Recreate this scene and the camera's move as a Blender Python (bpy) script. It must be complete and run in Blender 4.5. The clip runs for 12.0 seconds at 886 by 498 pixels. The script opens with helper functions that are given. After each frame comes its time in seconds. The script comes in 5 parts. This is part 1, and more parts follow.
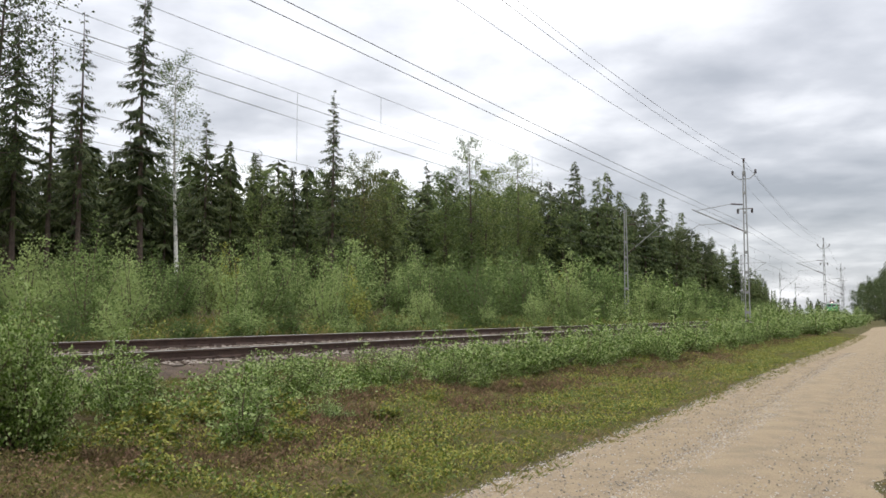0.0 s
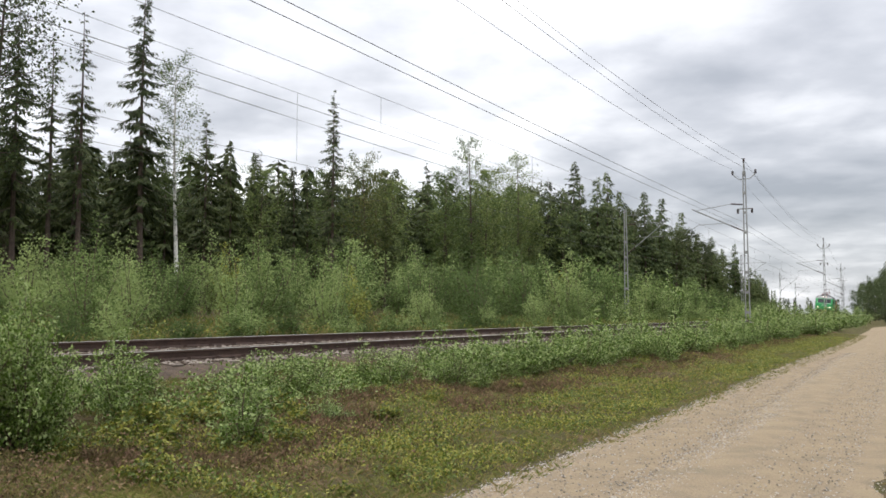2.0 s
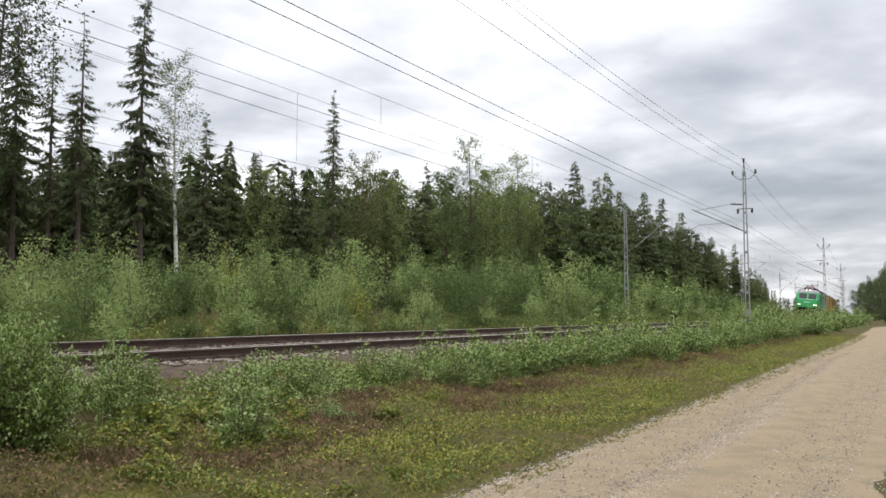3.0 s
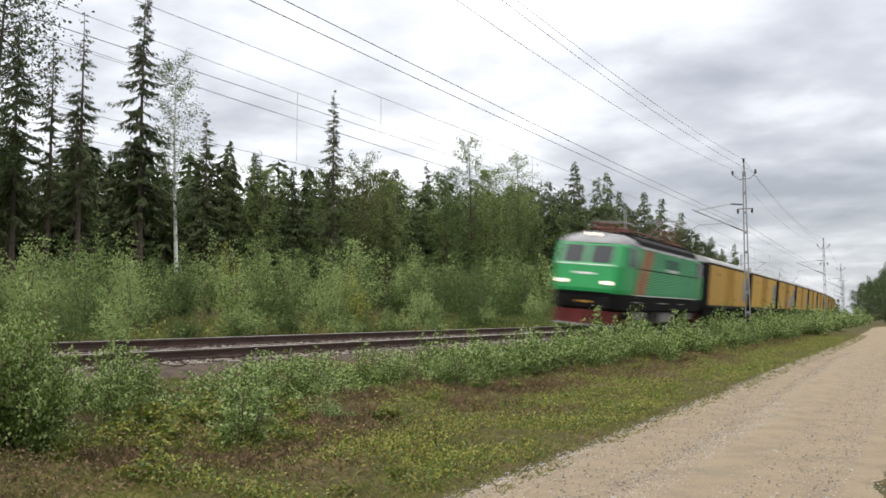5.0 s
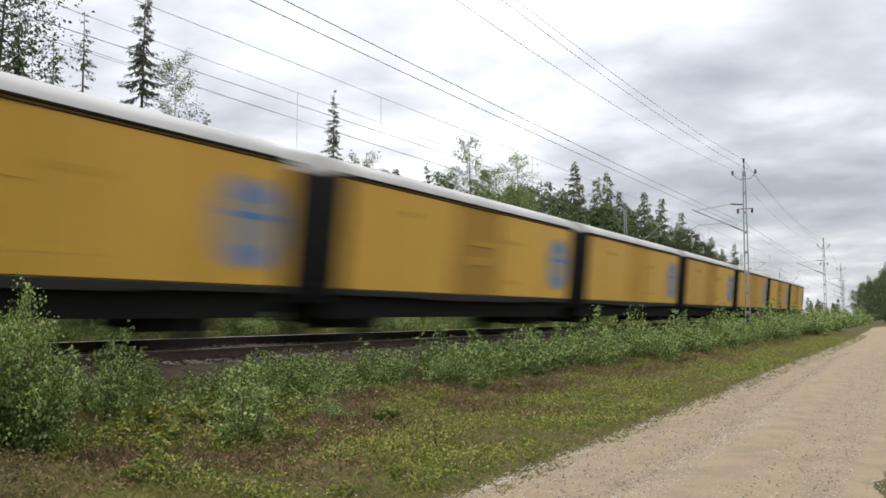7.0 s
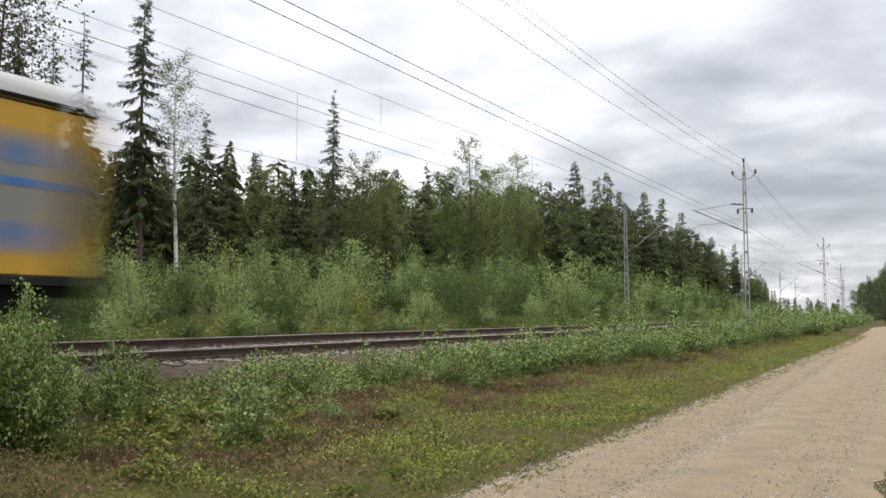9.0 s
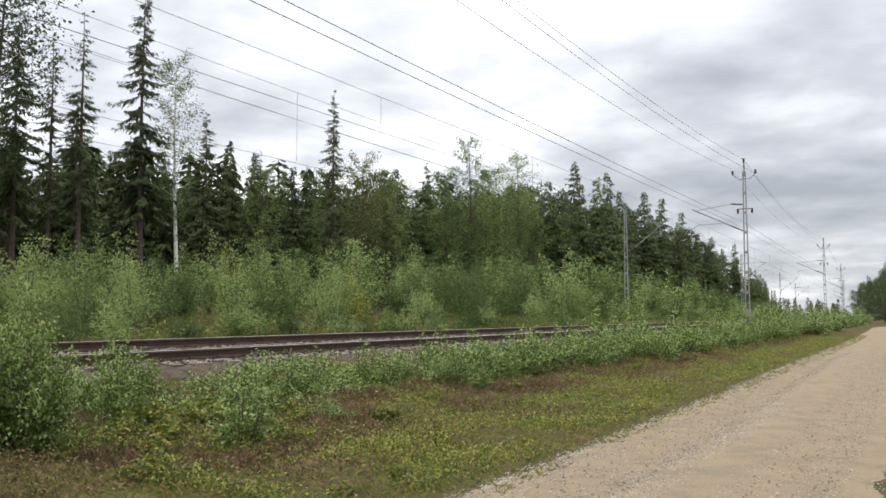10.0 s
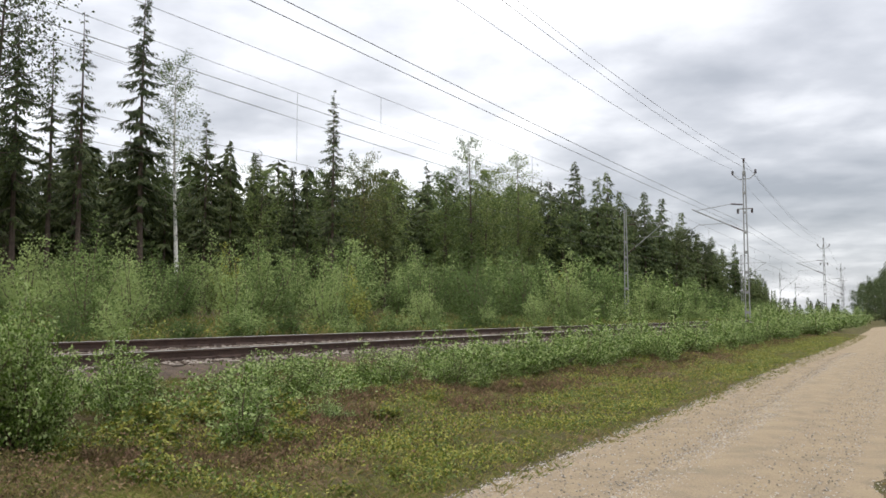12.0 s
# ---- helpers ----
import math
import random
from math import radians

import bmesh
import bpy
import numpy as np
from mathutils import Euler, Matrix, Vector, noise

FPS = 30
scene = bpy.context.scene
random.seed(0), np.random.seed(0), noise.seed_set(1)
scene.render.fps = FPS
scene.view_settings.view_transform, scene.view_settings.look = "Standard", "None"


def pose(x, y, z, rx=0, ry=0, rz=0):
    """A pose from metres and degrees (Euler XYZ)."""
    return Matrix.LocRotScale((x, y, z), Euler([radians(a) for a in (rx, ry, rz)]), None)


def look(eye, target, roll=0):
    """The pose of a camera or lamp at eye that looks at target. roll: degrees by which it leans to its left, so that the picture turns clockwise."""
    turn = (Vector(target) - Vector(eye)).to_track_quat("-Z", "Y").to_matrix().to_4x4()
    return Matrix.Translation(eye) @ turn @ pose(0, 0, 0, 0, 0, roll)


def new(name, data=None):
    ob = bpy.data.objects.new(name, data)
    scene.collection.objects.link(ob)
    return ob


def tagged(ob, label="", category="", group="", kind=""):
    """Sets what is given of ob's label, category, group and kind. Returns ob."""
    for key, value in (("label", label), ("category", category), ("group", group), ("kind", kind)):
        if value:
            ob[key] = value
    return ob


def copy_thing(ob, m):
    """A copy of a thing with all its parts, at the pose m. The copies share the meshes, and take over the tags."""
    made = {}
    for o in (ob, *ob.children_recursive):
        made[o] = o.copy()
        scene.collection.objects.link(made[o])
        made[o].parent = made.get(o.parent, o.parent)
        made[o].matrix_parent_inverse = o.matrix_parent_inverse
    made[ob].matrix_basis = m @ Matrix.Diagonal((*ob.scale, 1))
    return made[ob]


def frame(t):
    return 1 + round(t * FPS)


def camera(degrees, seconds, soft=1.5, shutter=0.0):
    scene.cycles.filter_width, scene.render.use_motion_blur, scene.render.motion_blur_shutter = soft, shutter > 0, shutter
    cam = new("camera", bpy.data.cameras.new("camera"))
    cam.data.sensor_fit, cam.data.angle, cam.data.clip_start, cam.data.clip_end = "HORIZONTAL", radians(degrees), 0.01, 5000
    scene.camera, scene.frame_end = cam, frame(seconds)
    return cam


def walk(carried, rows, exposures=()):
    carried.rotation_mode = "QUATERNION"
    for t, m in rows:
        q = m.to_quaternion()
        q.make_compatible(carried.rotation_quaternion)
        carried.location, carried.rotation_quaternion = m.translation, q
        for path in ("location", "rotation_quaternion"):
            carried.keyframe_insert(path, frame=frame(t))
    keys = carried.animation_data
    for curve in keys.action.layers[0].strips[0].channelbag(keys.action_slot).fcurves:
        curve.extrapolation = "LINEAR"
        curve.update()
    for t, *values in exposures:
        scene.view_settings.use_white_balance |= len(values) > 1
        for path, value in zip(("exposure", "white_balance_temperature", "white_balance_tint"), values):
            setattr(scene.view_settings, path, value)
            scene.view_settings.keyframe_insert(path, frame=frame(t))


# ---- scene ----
FOV, EYE_Z, TILT = 55.86, 1.60, 4.476
cam = camera(FOV, 12.0, soft=1.6, shutter=0.85)
walk(cam, [(0.0, pose(0, 0, EYE_Z, 90 + TILT, 0, 0)), (12.0, pose(0, 0, EYE_Z, 90 + TILT, 0, 0))],
     exposures=[(0.0, 0.0), (12.0, 0.0)])

# ---- world, sun ----
SUN_ELEV, SUN_AZ = 52.0, -105.0     # azimuth from +Y towards +X, degrees
world = bpy.data.worlds.new("overcast_sky")
scene.world = world
world.use_nodes = True
wn, wl = world.node_tree.nodes, world.node_tree.links
wn.clear()


def wnode(kind, **settings):
    n = wn.new(kind)
    for key, value in settings.items():
        n.inputs[key].default_value = value
    return n


def wmath(op, a, b):
    n = wn.new("ShaderNodeMath")
    n.operation = op
    for i, v in enumerate((a, b)):
        if isinstance(v, (int, float)):
            n.inputs[i].default_value = v
        else:
            wl.new(v, n.inputs[i])
    return n.outputs[0]


def build_world():
    out, bg = wn.new("ShaderNodeOutputWorld"), wn.new("ShaderNodeBackground")
    sky = wn.new("ShaderNodeTexSky")
    sky.sky_type, sky.sun_disc = "NISHITA", False
    sky.sun_elevation, sky.sun_rotation = radians(SUN_ELEV), radians(SUN_AZ)
    coord = wn.new("ShaderNodeTexCoord")
    sep = wn.new("ShaderNodeSeparateXYZ")
    wl.new(coord.outputs["Generated"], sep.inputs[0])
    # cloud deck: direction projected on a high plane, so that clouds flatten towards the horizon
    height = wmath("ADD", wmath("MAXIMUM", sep.outputs[2], 0.0), 0.16)
    flat = wn.new("ShaderNodeCombineXYZ")
    wl.new(wmath("DIVIDE", sep.outputs[0], height), flat.inputs[0])
    wl.new(wmath("DIVIDE", sep.outputs[1], height), flat.inputs[1])
    big = wnode("ShaderNodeTexNoise", Scale=1.1, Detail=6.0, Roughness=0.5, Distortion=0.1)
    fine = wnode("ShaderNodeTexNoise", Scale=2.9, Detail=7.0, Roughness=0.5, Distortion=0.1)
    shift = wn.new("ShaderNodeVectorMath")
    shift.operation = "ADD"
    shift.inputs[1].default_value = CLOUD_SHIFT
    wl.new(flat.outputs[0], shift.inputs[0])
    wl.new(shift.outputs[0], big.inputs["Vector"])
    wl.new(shift.outputs[0], fine.inputs["Vector"])
    # the deck is thinner towards the sun
    toward = wn.new("ShaderNodeVectorMath")
    toward.operation = "DOT_PRODUCT"
    e, a = radians(SUN_ELEV), radians(SUN_AZ)
    toward.inputs[1].default_value = (math.cos(e) * math.sin(a), math.cos(e) * math.cos(a), math.sin(e))
    wl.new(coord.outputs["Generated"], toward.inputs[0])
    mixv = wmath("ADD", wmath("MULTIPLY", big.outputs["Fac"], 0.64), wmath("MULTIPLY", fine.outputs["Fac"], 0.36))
    mixv = wmath("ADD", mixv, wmath("MULTIPLY", wmath("SUBTRACT", toward.outputs["Value"], 0.10), 0.26))
    ramp = wn.new("ShaderNodeValToRGB")
    el = ramp.color_ramp.elements
    el[0].position, el[0].color = 0.30, (0.36, 0.375, 0.41, 1)
    el[1].position, el[1].color = 0.60, (1.0, 1.0, 1.0, 1)
    mid = el.new(0.42)
    mid.color = (0.52, 0.53, 0.565, 1)
    mid = el.new(0.52)
    mid.color = (0.74, 0.745, 0.775, 1)
    wl.new(mixv, ramp.inputs[0])
    add = wn.new("ShaderNodeMix")
    add.data_type, add.blend_type = "RGBA", "ADD"
    add.inputs[0].default_value = 0.02
    # an overcast deck is brighter overhead than at the horizon
    zenith = wn.new("ShaderNodeVectorMath")
    zenith.operation = "SCALE"
    wl.new(ramp.outputs[0], zenith.inputs[0])
    low = wmath("MULTIPLY", wmath("MAXIMUM", wmath("SUBTRACT", 0.09, sep.outputs[2]), 0.0), 6.0)
    low = wmath("MINIMUM", low, 0.5)
    wl.new(wmath("ADD", wmath("ADD", wmath("MULTIPLY", wmath("MAXIMUM", sep.outputs[2], 0.0), 1.9), 0.82), low), zenith.inputs["Scale"])
    wl.new(zenith.outputs[0], add.inputs[6])
    wl.new(sky.outputs[0], add.inputs[7])
    wl.new(add.outputs[2], bg.inputs[0])
    bg.inputs[1].default_value = SKY_STRENGTH
    wl.new(bg.outputs[0], out.inputs[0])


CLOUD_SHIFT, SKY_STRENGTH = (3.0, 1.2, 0.0), 1.0
build_world()
sun = new("sun", bpy.data.lights.new("sun", "SUN"))
sun.data.energy, sun.data.angle, sun.data.color = 1.5, radians(14), (1.0, 0.96, 0.9)
sun.matrix_world = look((math.sin(radians(SUN_AZ)) * math.cos(radians(SUN_ELEV)) * 50,
                         math.cos(radians(SUN_AZ)) * math.cos(radians(SUN_ELEV)) * 50,
                         math.sin(radians(SUN_ELEV)) * 50), (0, 0, 0))

# ---- the line: a gently curving railway, and all else measured along it (s) and across it (off, towards the road) ----
LINE_ANGLE, LINE_DIST, CURVE_START, CURVE, CURVE_END = 0.52429, 11.742, 20.0, 0.00043, 212.0
RAIL_Z = EYE_Z - 0.535
CANT = 0.0917


def along(s, off=0.0):
    """Point of the plan at s metres along the line and off metres to its road side, and the heading there."""
    x, y, a = -LINE_DIST * math.cos(LINE_ANGLE), LINE_DIST * math.sin(LINE_ANGLE), LINE_ANGLE
    l1 = min(s, CURVE_START)
    x, y = x + math.sin(a) * l1, y + math.cos(a) * l1
    l2 = min(max(s - CURVE_START, 0), CURVE_END - CURVE_START)
    if l2:
        b = a - CURVE * l2
        x, y, a = x + (math.cos(b) - math.cos(a)) / CURVE, y - (math.sin(b) - math.sin(a)) / CURVE, b
    l3 = max(s - CURVE_END, 0)
    x, y = x + math.sin(a) * l3, y + math.cos(a) * l3
    return x + off * math.cos(a), y - off * math.sin(a), a


PROFILE_OFF = [-2000, -60, -26, -12, -6, -3.6, -2.9, -2.0, 1.3, 1.7, 2.75, 3.4, 5.2, 7.0, 8.0, 9.7, 11.4, 13, 30, 2000]
PROFILE_Z = [2.6, 2.4, 2.1, 1.3, 0.90, 0.80, 0.74, 0.52, 0.42, 0.60, 0.45, 0.33, 0.16, 0.07, 0.0, 0.0, 0.0, 0.02, 0.1, 0.1]


def ground_z(s, off):
    z = float(np.interp(off, PROFILE_OFF, PROFILE_Z))
    rough = 0.0 if 7.7 < off < 11.7 or -2.0 < off < 1.5 else min(1.0, abs(off - 9.7) / 6) * 0.10
    far = 1.0 + min(abs(off), 60) / 12
    if 1.7 < off < 8.1:
        m = min(1.0, (8.1 - off) / 0.5, (off - 1.7) / 0.5)
        z += m * (0.085 * noise.noise(Vector((s * 1.6, off * 1.9, 5.0))) + 0.03 * noise.noise(Vector((s * 4.5, off * 5.0, 8.0))))
    return z + rough * far * noise.noise(Vector((s * 0.35, off * 0.5, 1.7)))


# ---- mesh helpers ----
class Geo:
    """Gathers vertices and faces for one mesh."""

    def __init__(self):
        self.v, self.f, self.n, self.last = [], [], 0, 0

    def add(self, verts, faces):
        verts = np.asarray(verts, float).reshape(-1, 3)
        self.v.append(verts)
        self.f += [tuple(int(i) + self.n for i in face) for face in faces]
        self.n += len(verts)
        return self

    def quads(self, verts):
        """verts: (n, 4, 3)."""
        verts = np.asarray(verts, float)
        n = len(verts)
        idx = np.arange(n * 4).reshape(n, 4) + self.n
        self.v.append(verts.reshape(-1, 3))
        self.f += idx.tolist()
        self.n += n * 4
        return self

    def tube(self, points, radii, sides=5, cap=True, tie=None):
        pts = np.asarray(points, float)
        d = np.gradient(pts, axis=0)
        d /= np.linalg.norm(d, axis=1)[:, None] + 1e-9
        ref = np.where(np.abs(d[:, 2:3]) > 0.9, [[1.0, 0, 0]], [[0, 0, 1.0]])
        u = np.cross(d, ref)
        u /= np.linalg.norm(u, axis=1)[:, None] + 1e-9
        w = np.cross(d, u)
        ang = np.arange(sides) * 2 * math.pi / sides
        r = np.broadcast_to(np.asarray(radii, float), (len(pts),))[:, None, None]
        ring = pts[:, None] + r * (np.cos(ang)[None, :, None] * u[:, None] + np.sin(ang)[None, :, None] * w[:, None])
        faces = []
        for i in range(len(pts) - 1):
            for j in range(sides):
                k = (j + 1) % sides
                faces.append((i * sides + j, i * sides + k, (i + 1) * sides + k, (i + 1) * sides + j))
        if cap:
            faces.append(tuple(range(sides))[::-1])
            faces.append(tuple((len(pts) - 1) * sides + j for j in range(sides)))
        first = self.n
        self.add(ring.reshape(-1, 3), faces)
        if tie is not None:
            self.f.append((tie, tie + 1, first))     # grows out of an earlier stem
        self.last = first
        return self

    def box(self, x0, x1, y0, y1, z0, z1):
        v = [(x, y, z) for x in (x0, x1) for y in (y0, y1) for z in (z0, z1)]
        return self.add(v, [(0, 1, 3, 2), (4, 6, 7, 5), (0, 4, 5, 1), (2, 3, 7, 6), (0, 2, 6, 4), (1, 5, 7, 3)])

    def loft(self, rings, closed=True, ends=True):
        """rings: equal-length lists of points, joined in order."""
        n = len(rings[0])
        v = [p for ring in rings for p in ring]
        faces = []
        for i in range(len(rings) - 1):
            for j in range(n if closed else n - 1):
                k = (j + 1) % n
                faces.append((i * n + j, i * n + k, (i + 1) * n + k, (i + 1) * n + j))
        if ends:
            faces.append(tuple(range(n))[::-1])
            faces.append(tuple((len(rings) - 1) * n + j for j in range(n)))
        return self.add(v, faces)

    def mesh(self, name, smooth=False, bevel=0.0):
        me = bpy.data.meshes.new(name)
        v = np.concatenate(self.v) if self.v else np.zeros((0, 3))
        me.from_pydata(v.tolist(), [], self.f)
        me.update()
        if bevel or smooth:
            bm = bmesh.new()
            bm.from_mesh(me)
            bmesh.ops.recalc_face_normals(bm, faces=bm.faces)
            if bevel:
                sharp = [e for e in bm.edges if len(e.link_faces) == 2 and e.calc_face_angle(0) > 0.6]
                bmesh.ops.bevel(bm, geom=sharp, offset=bevel, segments=2, affect="EDGES", profile=0.5)
            bm.to_mesh(me)
            bm.free()
            if smooth:
                me.polygons.foreach_set("use_smooth", [True] * len(me.polygons))
                me.set_sharp_from_angle(angle=radians(38))
        return me


def part(name, geo, material, parent=None, label="", smooth=False, bevel=0.0):
    me = geo if isinstance(geo, bpy.types.Mesh) else geo.mesh(name, smooth, bevel)
    if not me.materials:
        me.materials.append(material)
    ob = new(name, me)
    if parent is not None:
        ob.parent = parent
    return tagged(ob, label=label)


def thing(name, label, category, group="", kind=""):
    ob = new(name)
    ob.empty_display_size = 0.2
    return tagged(ob, label, category, group, kind)


# ---- materials ----
def material(name, base, rough=0.8, other=None, scale=3.0, fine=25.0, bump=0.2, metal=0.0, island=0.0, obj=0.0,
             third=None, through_light=0.0, spec=0.3, stops=(0.35, 0.65), detail=6.0, distance=0.02, streak=1.0):
    """Principled surface with colour varied at two scales by noise (drawn out upright by streak), and by island or object where given."""
    m = bpy.data.materials.new(name)
    m.use_nodes = True
    nt = m.node_tree
    b = nt.nodes["Principled BSDF"]
    b.inputs["Roughness"].default_value, b.inputs["Metallic"].default_value = rough, metal
    b.inputs["Specular IOR Level"].default_value = spec
    other = other or tuple(c * 0.7 for c in base)
    co = nt.nodes.new("ShaderNodeTexCoord")
    n1, n2 = nt.nodes.new("ShaderNodeTexNoise"), nt.nodes.new("ShaderNodeTexNoise")
    for n, sc in ((n1, scale), (n2, fine)):
        n.inputs["Scale"].default_value, n.inputs["Detail"].default_value = sc, detail
        source = co.outputs["Object"]
        if streak != 1.0:
            stretch = nt.nodes.new("ShaderNodeMapping")
            stretch.inputs["Scale"].default_value = (1.0, 1.0, streak)
            nt.links.new(source, stretch.inputs["Vector"])
            source = stretch.outputs["Vector"]
        nt.links.new(source, n.inputs["Vector"])
    ramp = nt.nodes.new("ShaderNodeValToRGB")
    e = ramp.color_ramp.elements
    e[0].position, e[0].color = stops[0], (*base, 1)
    e[1].position, e[1].color = stops[1], (*other, 1)
    if third:
        x = e.new(0.5 * sum(stops))
        x.color = (*third, 1)
    mix = nt.nodes.new("ShaderNodeMath")
    mix.operation = "MULTIPLY_ADD"
    nt.links.new(n2.outputs["Fac"], mix.inputs[0])
    mix.inputs[1].default_value = 0.4
    n1s = nt.nodes.new("ShaderNodeMath")
    n1s.operation = "MULTIPLY_ADD"
    n1s.inputs[1].default_value, n1s.inputs[2].default_value = 0.6, 0.0
    nt.links.new(n1.outputs["Fac"], n1s.inputs[0])
    nt.links.new(n1s.outputs[0], mix.inputs[2])
    value = mix.outputs[0]
    for amount, kind, socket in ((island, "ShaderNodeNewGeometry", "Random Per Island"), (obj, "ShaderNodeObjectInfo", "Random")):
        if amount:
            src, ma = nt.nodes.new(kind), nt.nodes.new("ShaderNodeMath")
            ma.operation = "MULTIPLY_ADD"
            ma.inputs[1].default_value = amount
            sub = nt.nodes.new("ShaderNodeMath")
            sub.operation = "SUBTRACT"
            sub.inputs[1].default_value = 0.5
            nt.links.new(src.outputs[socket], sub.inputs[0])
            nt.links.new(sub.outputs[0], ma.inputs[0])
            nt.links.new(value, ma.inputs[2])
            value = ma.outputs[0]
    nt.links.new(value, ramp.inputs[0])
    nt.links.new(ramp.outputs[0], b.inputs["Base Color"])
    if bump:
        bp = nt.nodes.new("ShaderNodeBump")
        bp.inputs["Strength"].default_value, bp.inputs["Distance"].default_value = bump, distance
        nt.links.new(n2.outputs["Fac"], bp.inputs["Height"])
        nt.links.new(bp.outputs[0], b.inputs["Normal"])
    if through_light:
        tr, ms = nt.nodes.new("ShaderNodeBsdfTranslucent"), nt.nodes.new("ShaderNodeMixShader")
        nt.links.new(ramp.outputs[0], tr.inputs[0])
        ms.inputs[0].default_value = through_light
        nt.links.new(b.outputs[0], ms.inputs[1])
        nt.links.new(tr.outputs[0], ms.inputs[2])
        nt.links.new(ms.outputs[0], nt.nodes["Material Output"].inputs[0])
    return m


def glow(name, colour, strength):
    m = bpy.data.materials.new(name)
    m.use_nodes = True
    b = m.node_tree.nodes["Principled BSDF"]
    b.inputs["Base Color"].default_value = (*colour, 1)
    b.inputs["Emission Color"].default_value = (*colour, 1)
    b.inputs["Emission Strength"].default_value = strength
    return m


GROUND = material("moss_and_heath", (0.110, 0.108, 0.028), 0.95, (0.105, 0.074, 0.042), 1.3, 11.0, 1.0, third=(0.060, 0.055, 0.024), spec=0.1, stops=(0.36, 0.64), distance=0.08)
ROAD = material("sandy_gravel", (0.282, 0.226, 0.150), 0.95, (0.190, 0.158, 0.114), 2.2, 32.0, 1.0, third=(0.25, 0.197, 0.136), spec=0.1, stops=(0.36, 0.66), distance=0.05, detail=10.0)
GRAVEL = material("road_stones", (0.34, 0.312, 0.278), 0.9, (0.13, 0.112, 0.096), 4, 60, 0.3, island=0.9, spec=0.2)
BALLAST = material("ballast_bed", (0.105, 0.078, 0.058), 0.95, (0.045, 0.034, 0.027), 6, 30, 1.0, spec=0.15)
STONE = material("ballast_stone", (0.25, 0.215, 0.185), 0.9, (0.07, 0.052, 0.040), 8, 60, 0.4, island=0.9, spec=0.2)
SLEEPER = material("weathered_concrete", (0.19, 0.16, 0.135), 0.9, (0.10, 0.08, 0.065), 5, 40, 0.5, obj=0.5)
RUST = material("rusty_rail", (0.085, 0.052, 0.040), 0.8, (0.045, 0.030, 0.025), 6, 50, 0.3)
SHINE = material("polished_steel", (0.55, 0.54, 0.53), 0.28, (0.42, 0.40, 0.39), 3, 40, 0.05, metal=1.0)
GALV = material("galvanised_steel", (0.27, 0.275, 0.275), 0.6, (0.17, 0.17, 0.165), 4, 30, 0.15, metal=0.4)
WIRE = material("dark_wire", (0.20, 0.195, 0.195), 0.6, (0.05, 0.05, 0.05), 2, 20, 0.0, metal=0.4)
INSUL = material("brown_glaze", (0.06, 0.03, 0.025), 0.25, (0.04, 0.02, 0.02), 6, 30, 0.0, spec=0.5)
BARK = material("conifer_bark", (0.115, 0.085, 0.068), 0.95, (0.055, 0.042, 0.036), 5, 30, 0.8)
BIRCH_BARK = material("birch_bark", (0.62, 0.60, 0.56), 0.85, (0.08, 0.07, 0.065), 3.5, 14, 0.4, stops=(0.48, 0.66))
TWIG = material("sapling_bark", (0.13, 0.095, 0.065), 0.9, (0.07, 0.05, 0.04), 8, 40, 0.4)
LEAF = dict(through_light=0.36, spec=0.35, bump=0.0, fine=9.0)
# birch and willow: glints on single leaves are put into the palest colour
NEAR_LEAF = material("birch_sapling_leaves", (0.062, 0.106, 0.014), 0.40, (0.31, 0.385, 0.15), 3.0, third=(0.125, 0.200, 0.032), island=0.70, through_light=0.38, spec=0.30, bump=0.0, fine=9.0)
WILLOW_LEAF = material("willow_leaves", (0.070, 0.106, 0.032), 0.7, (0.25, 0.315, 0.118), 1.5, third=(0.142, 0.200, 0.064), island=0.22, obj=0.60, through_light=0.38, spec=0.15, bump=0.0, fine=9.0)
YELLOW_LEAF = material("yellowing_leaves", (0.17, 0.20, 0.035), 0.5, (0.32, 0.31, 0.06), 0.8, third=(0.23, 0.26, 0.05), island=0.5, **LEAF)
TURNING_LEAF = material("turning_leaves", (0.052, 0.076, 0.018), 0.5, (0.19, 0.165, 0.035), 0.30, third=(0.088, 0.112, 0.026), island=0.40, obj=0.2, stops=(0.38, 0.74), **LEAF)
TREE_LEAF = material("broad_leaves", (0.074, 0.112, 0.030), 0.5, (0.215, 0.260, 0.078), 0.35, third=(0.126, 0.172, 0.048), island=0.45, obj=0.35, **LEAF)
DARK_LEAF = material("dark_roadside_leaves", (0.032, 0.052, 0.016), 0.55, (0.085, 0.115, 0.035), 0.4, third=(0.05, 0.075, 0.024), island=0.5, through_light=0.15, spec=0.3, bump=0.0)
# spruces down the line: haze and daylight are put into a paler needle colour
NEEDLE_HAZED = material("hazed_spruce_needles", (0.047, 0.069, 0.024), 0.65, (0.130, 0.160, 0.058), 0.5, third=(0.079, 0.108, 0.038), island=0.5, obj=0.3, through_light=0.2, spec=0.2, bump=0.0, fine=7.0)
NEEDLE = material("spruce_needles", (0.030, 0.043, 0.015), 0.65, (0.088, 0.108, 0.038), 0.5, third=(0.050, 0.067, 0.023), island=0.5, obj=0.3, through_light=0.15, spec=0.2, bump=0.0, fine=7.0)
GRASS = material("verge_grass", (0.115, 0.13, 0.03), 0.7, (0.22, 0.175, 0.075), 0.8, third=(0.155, 0.16, 0.045), island=0.6, through_light=0.25, spec=0.2, bump=0.0)
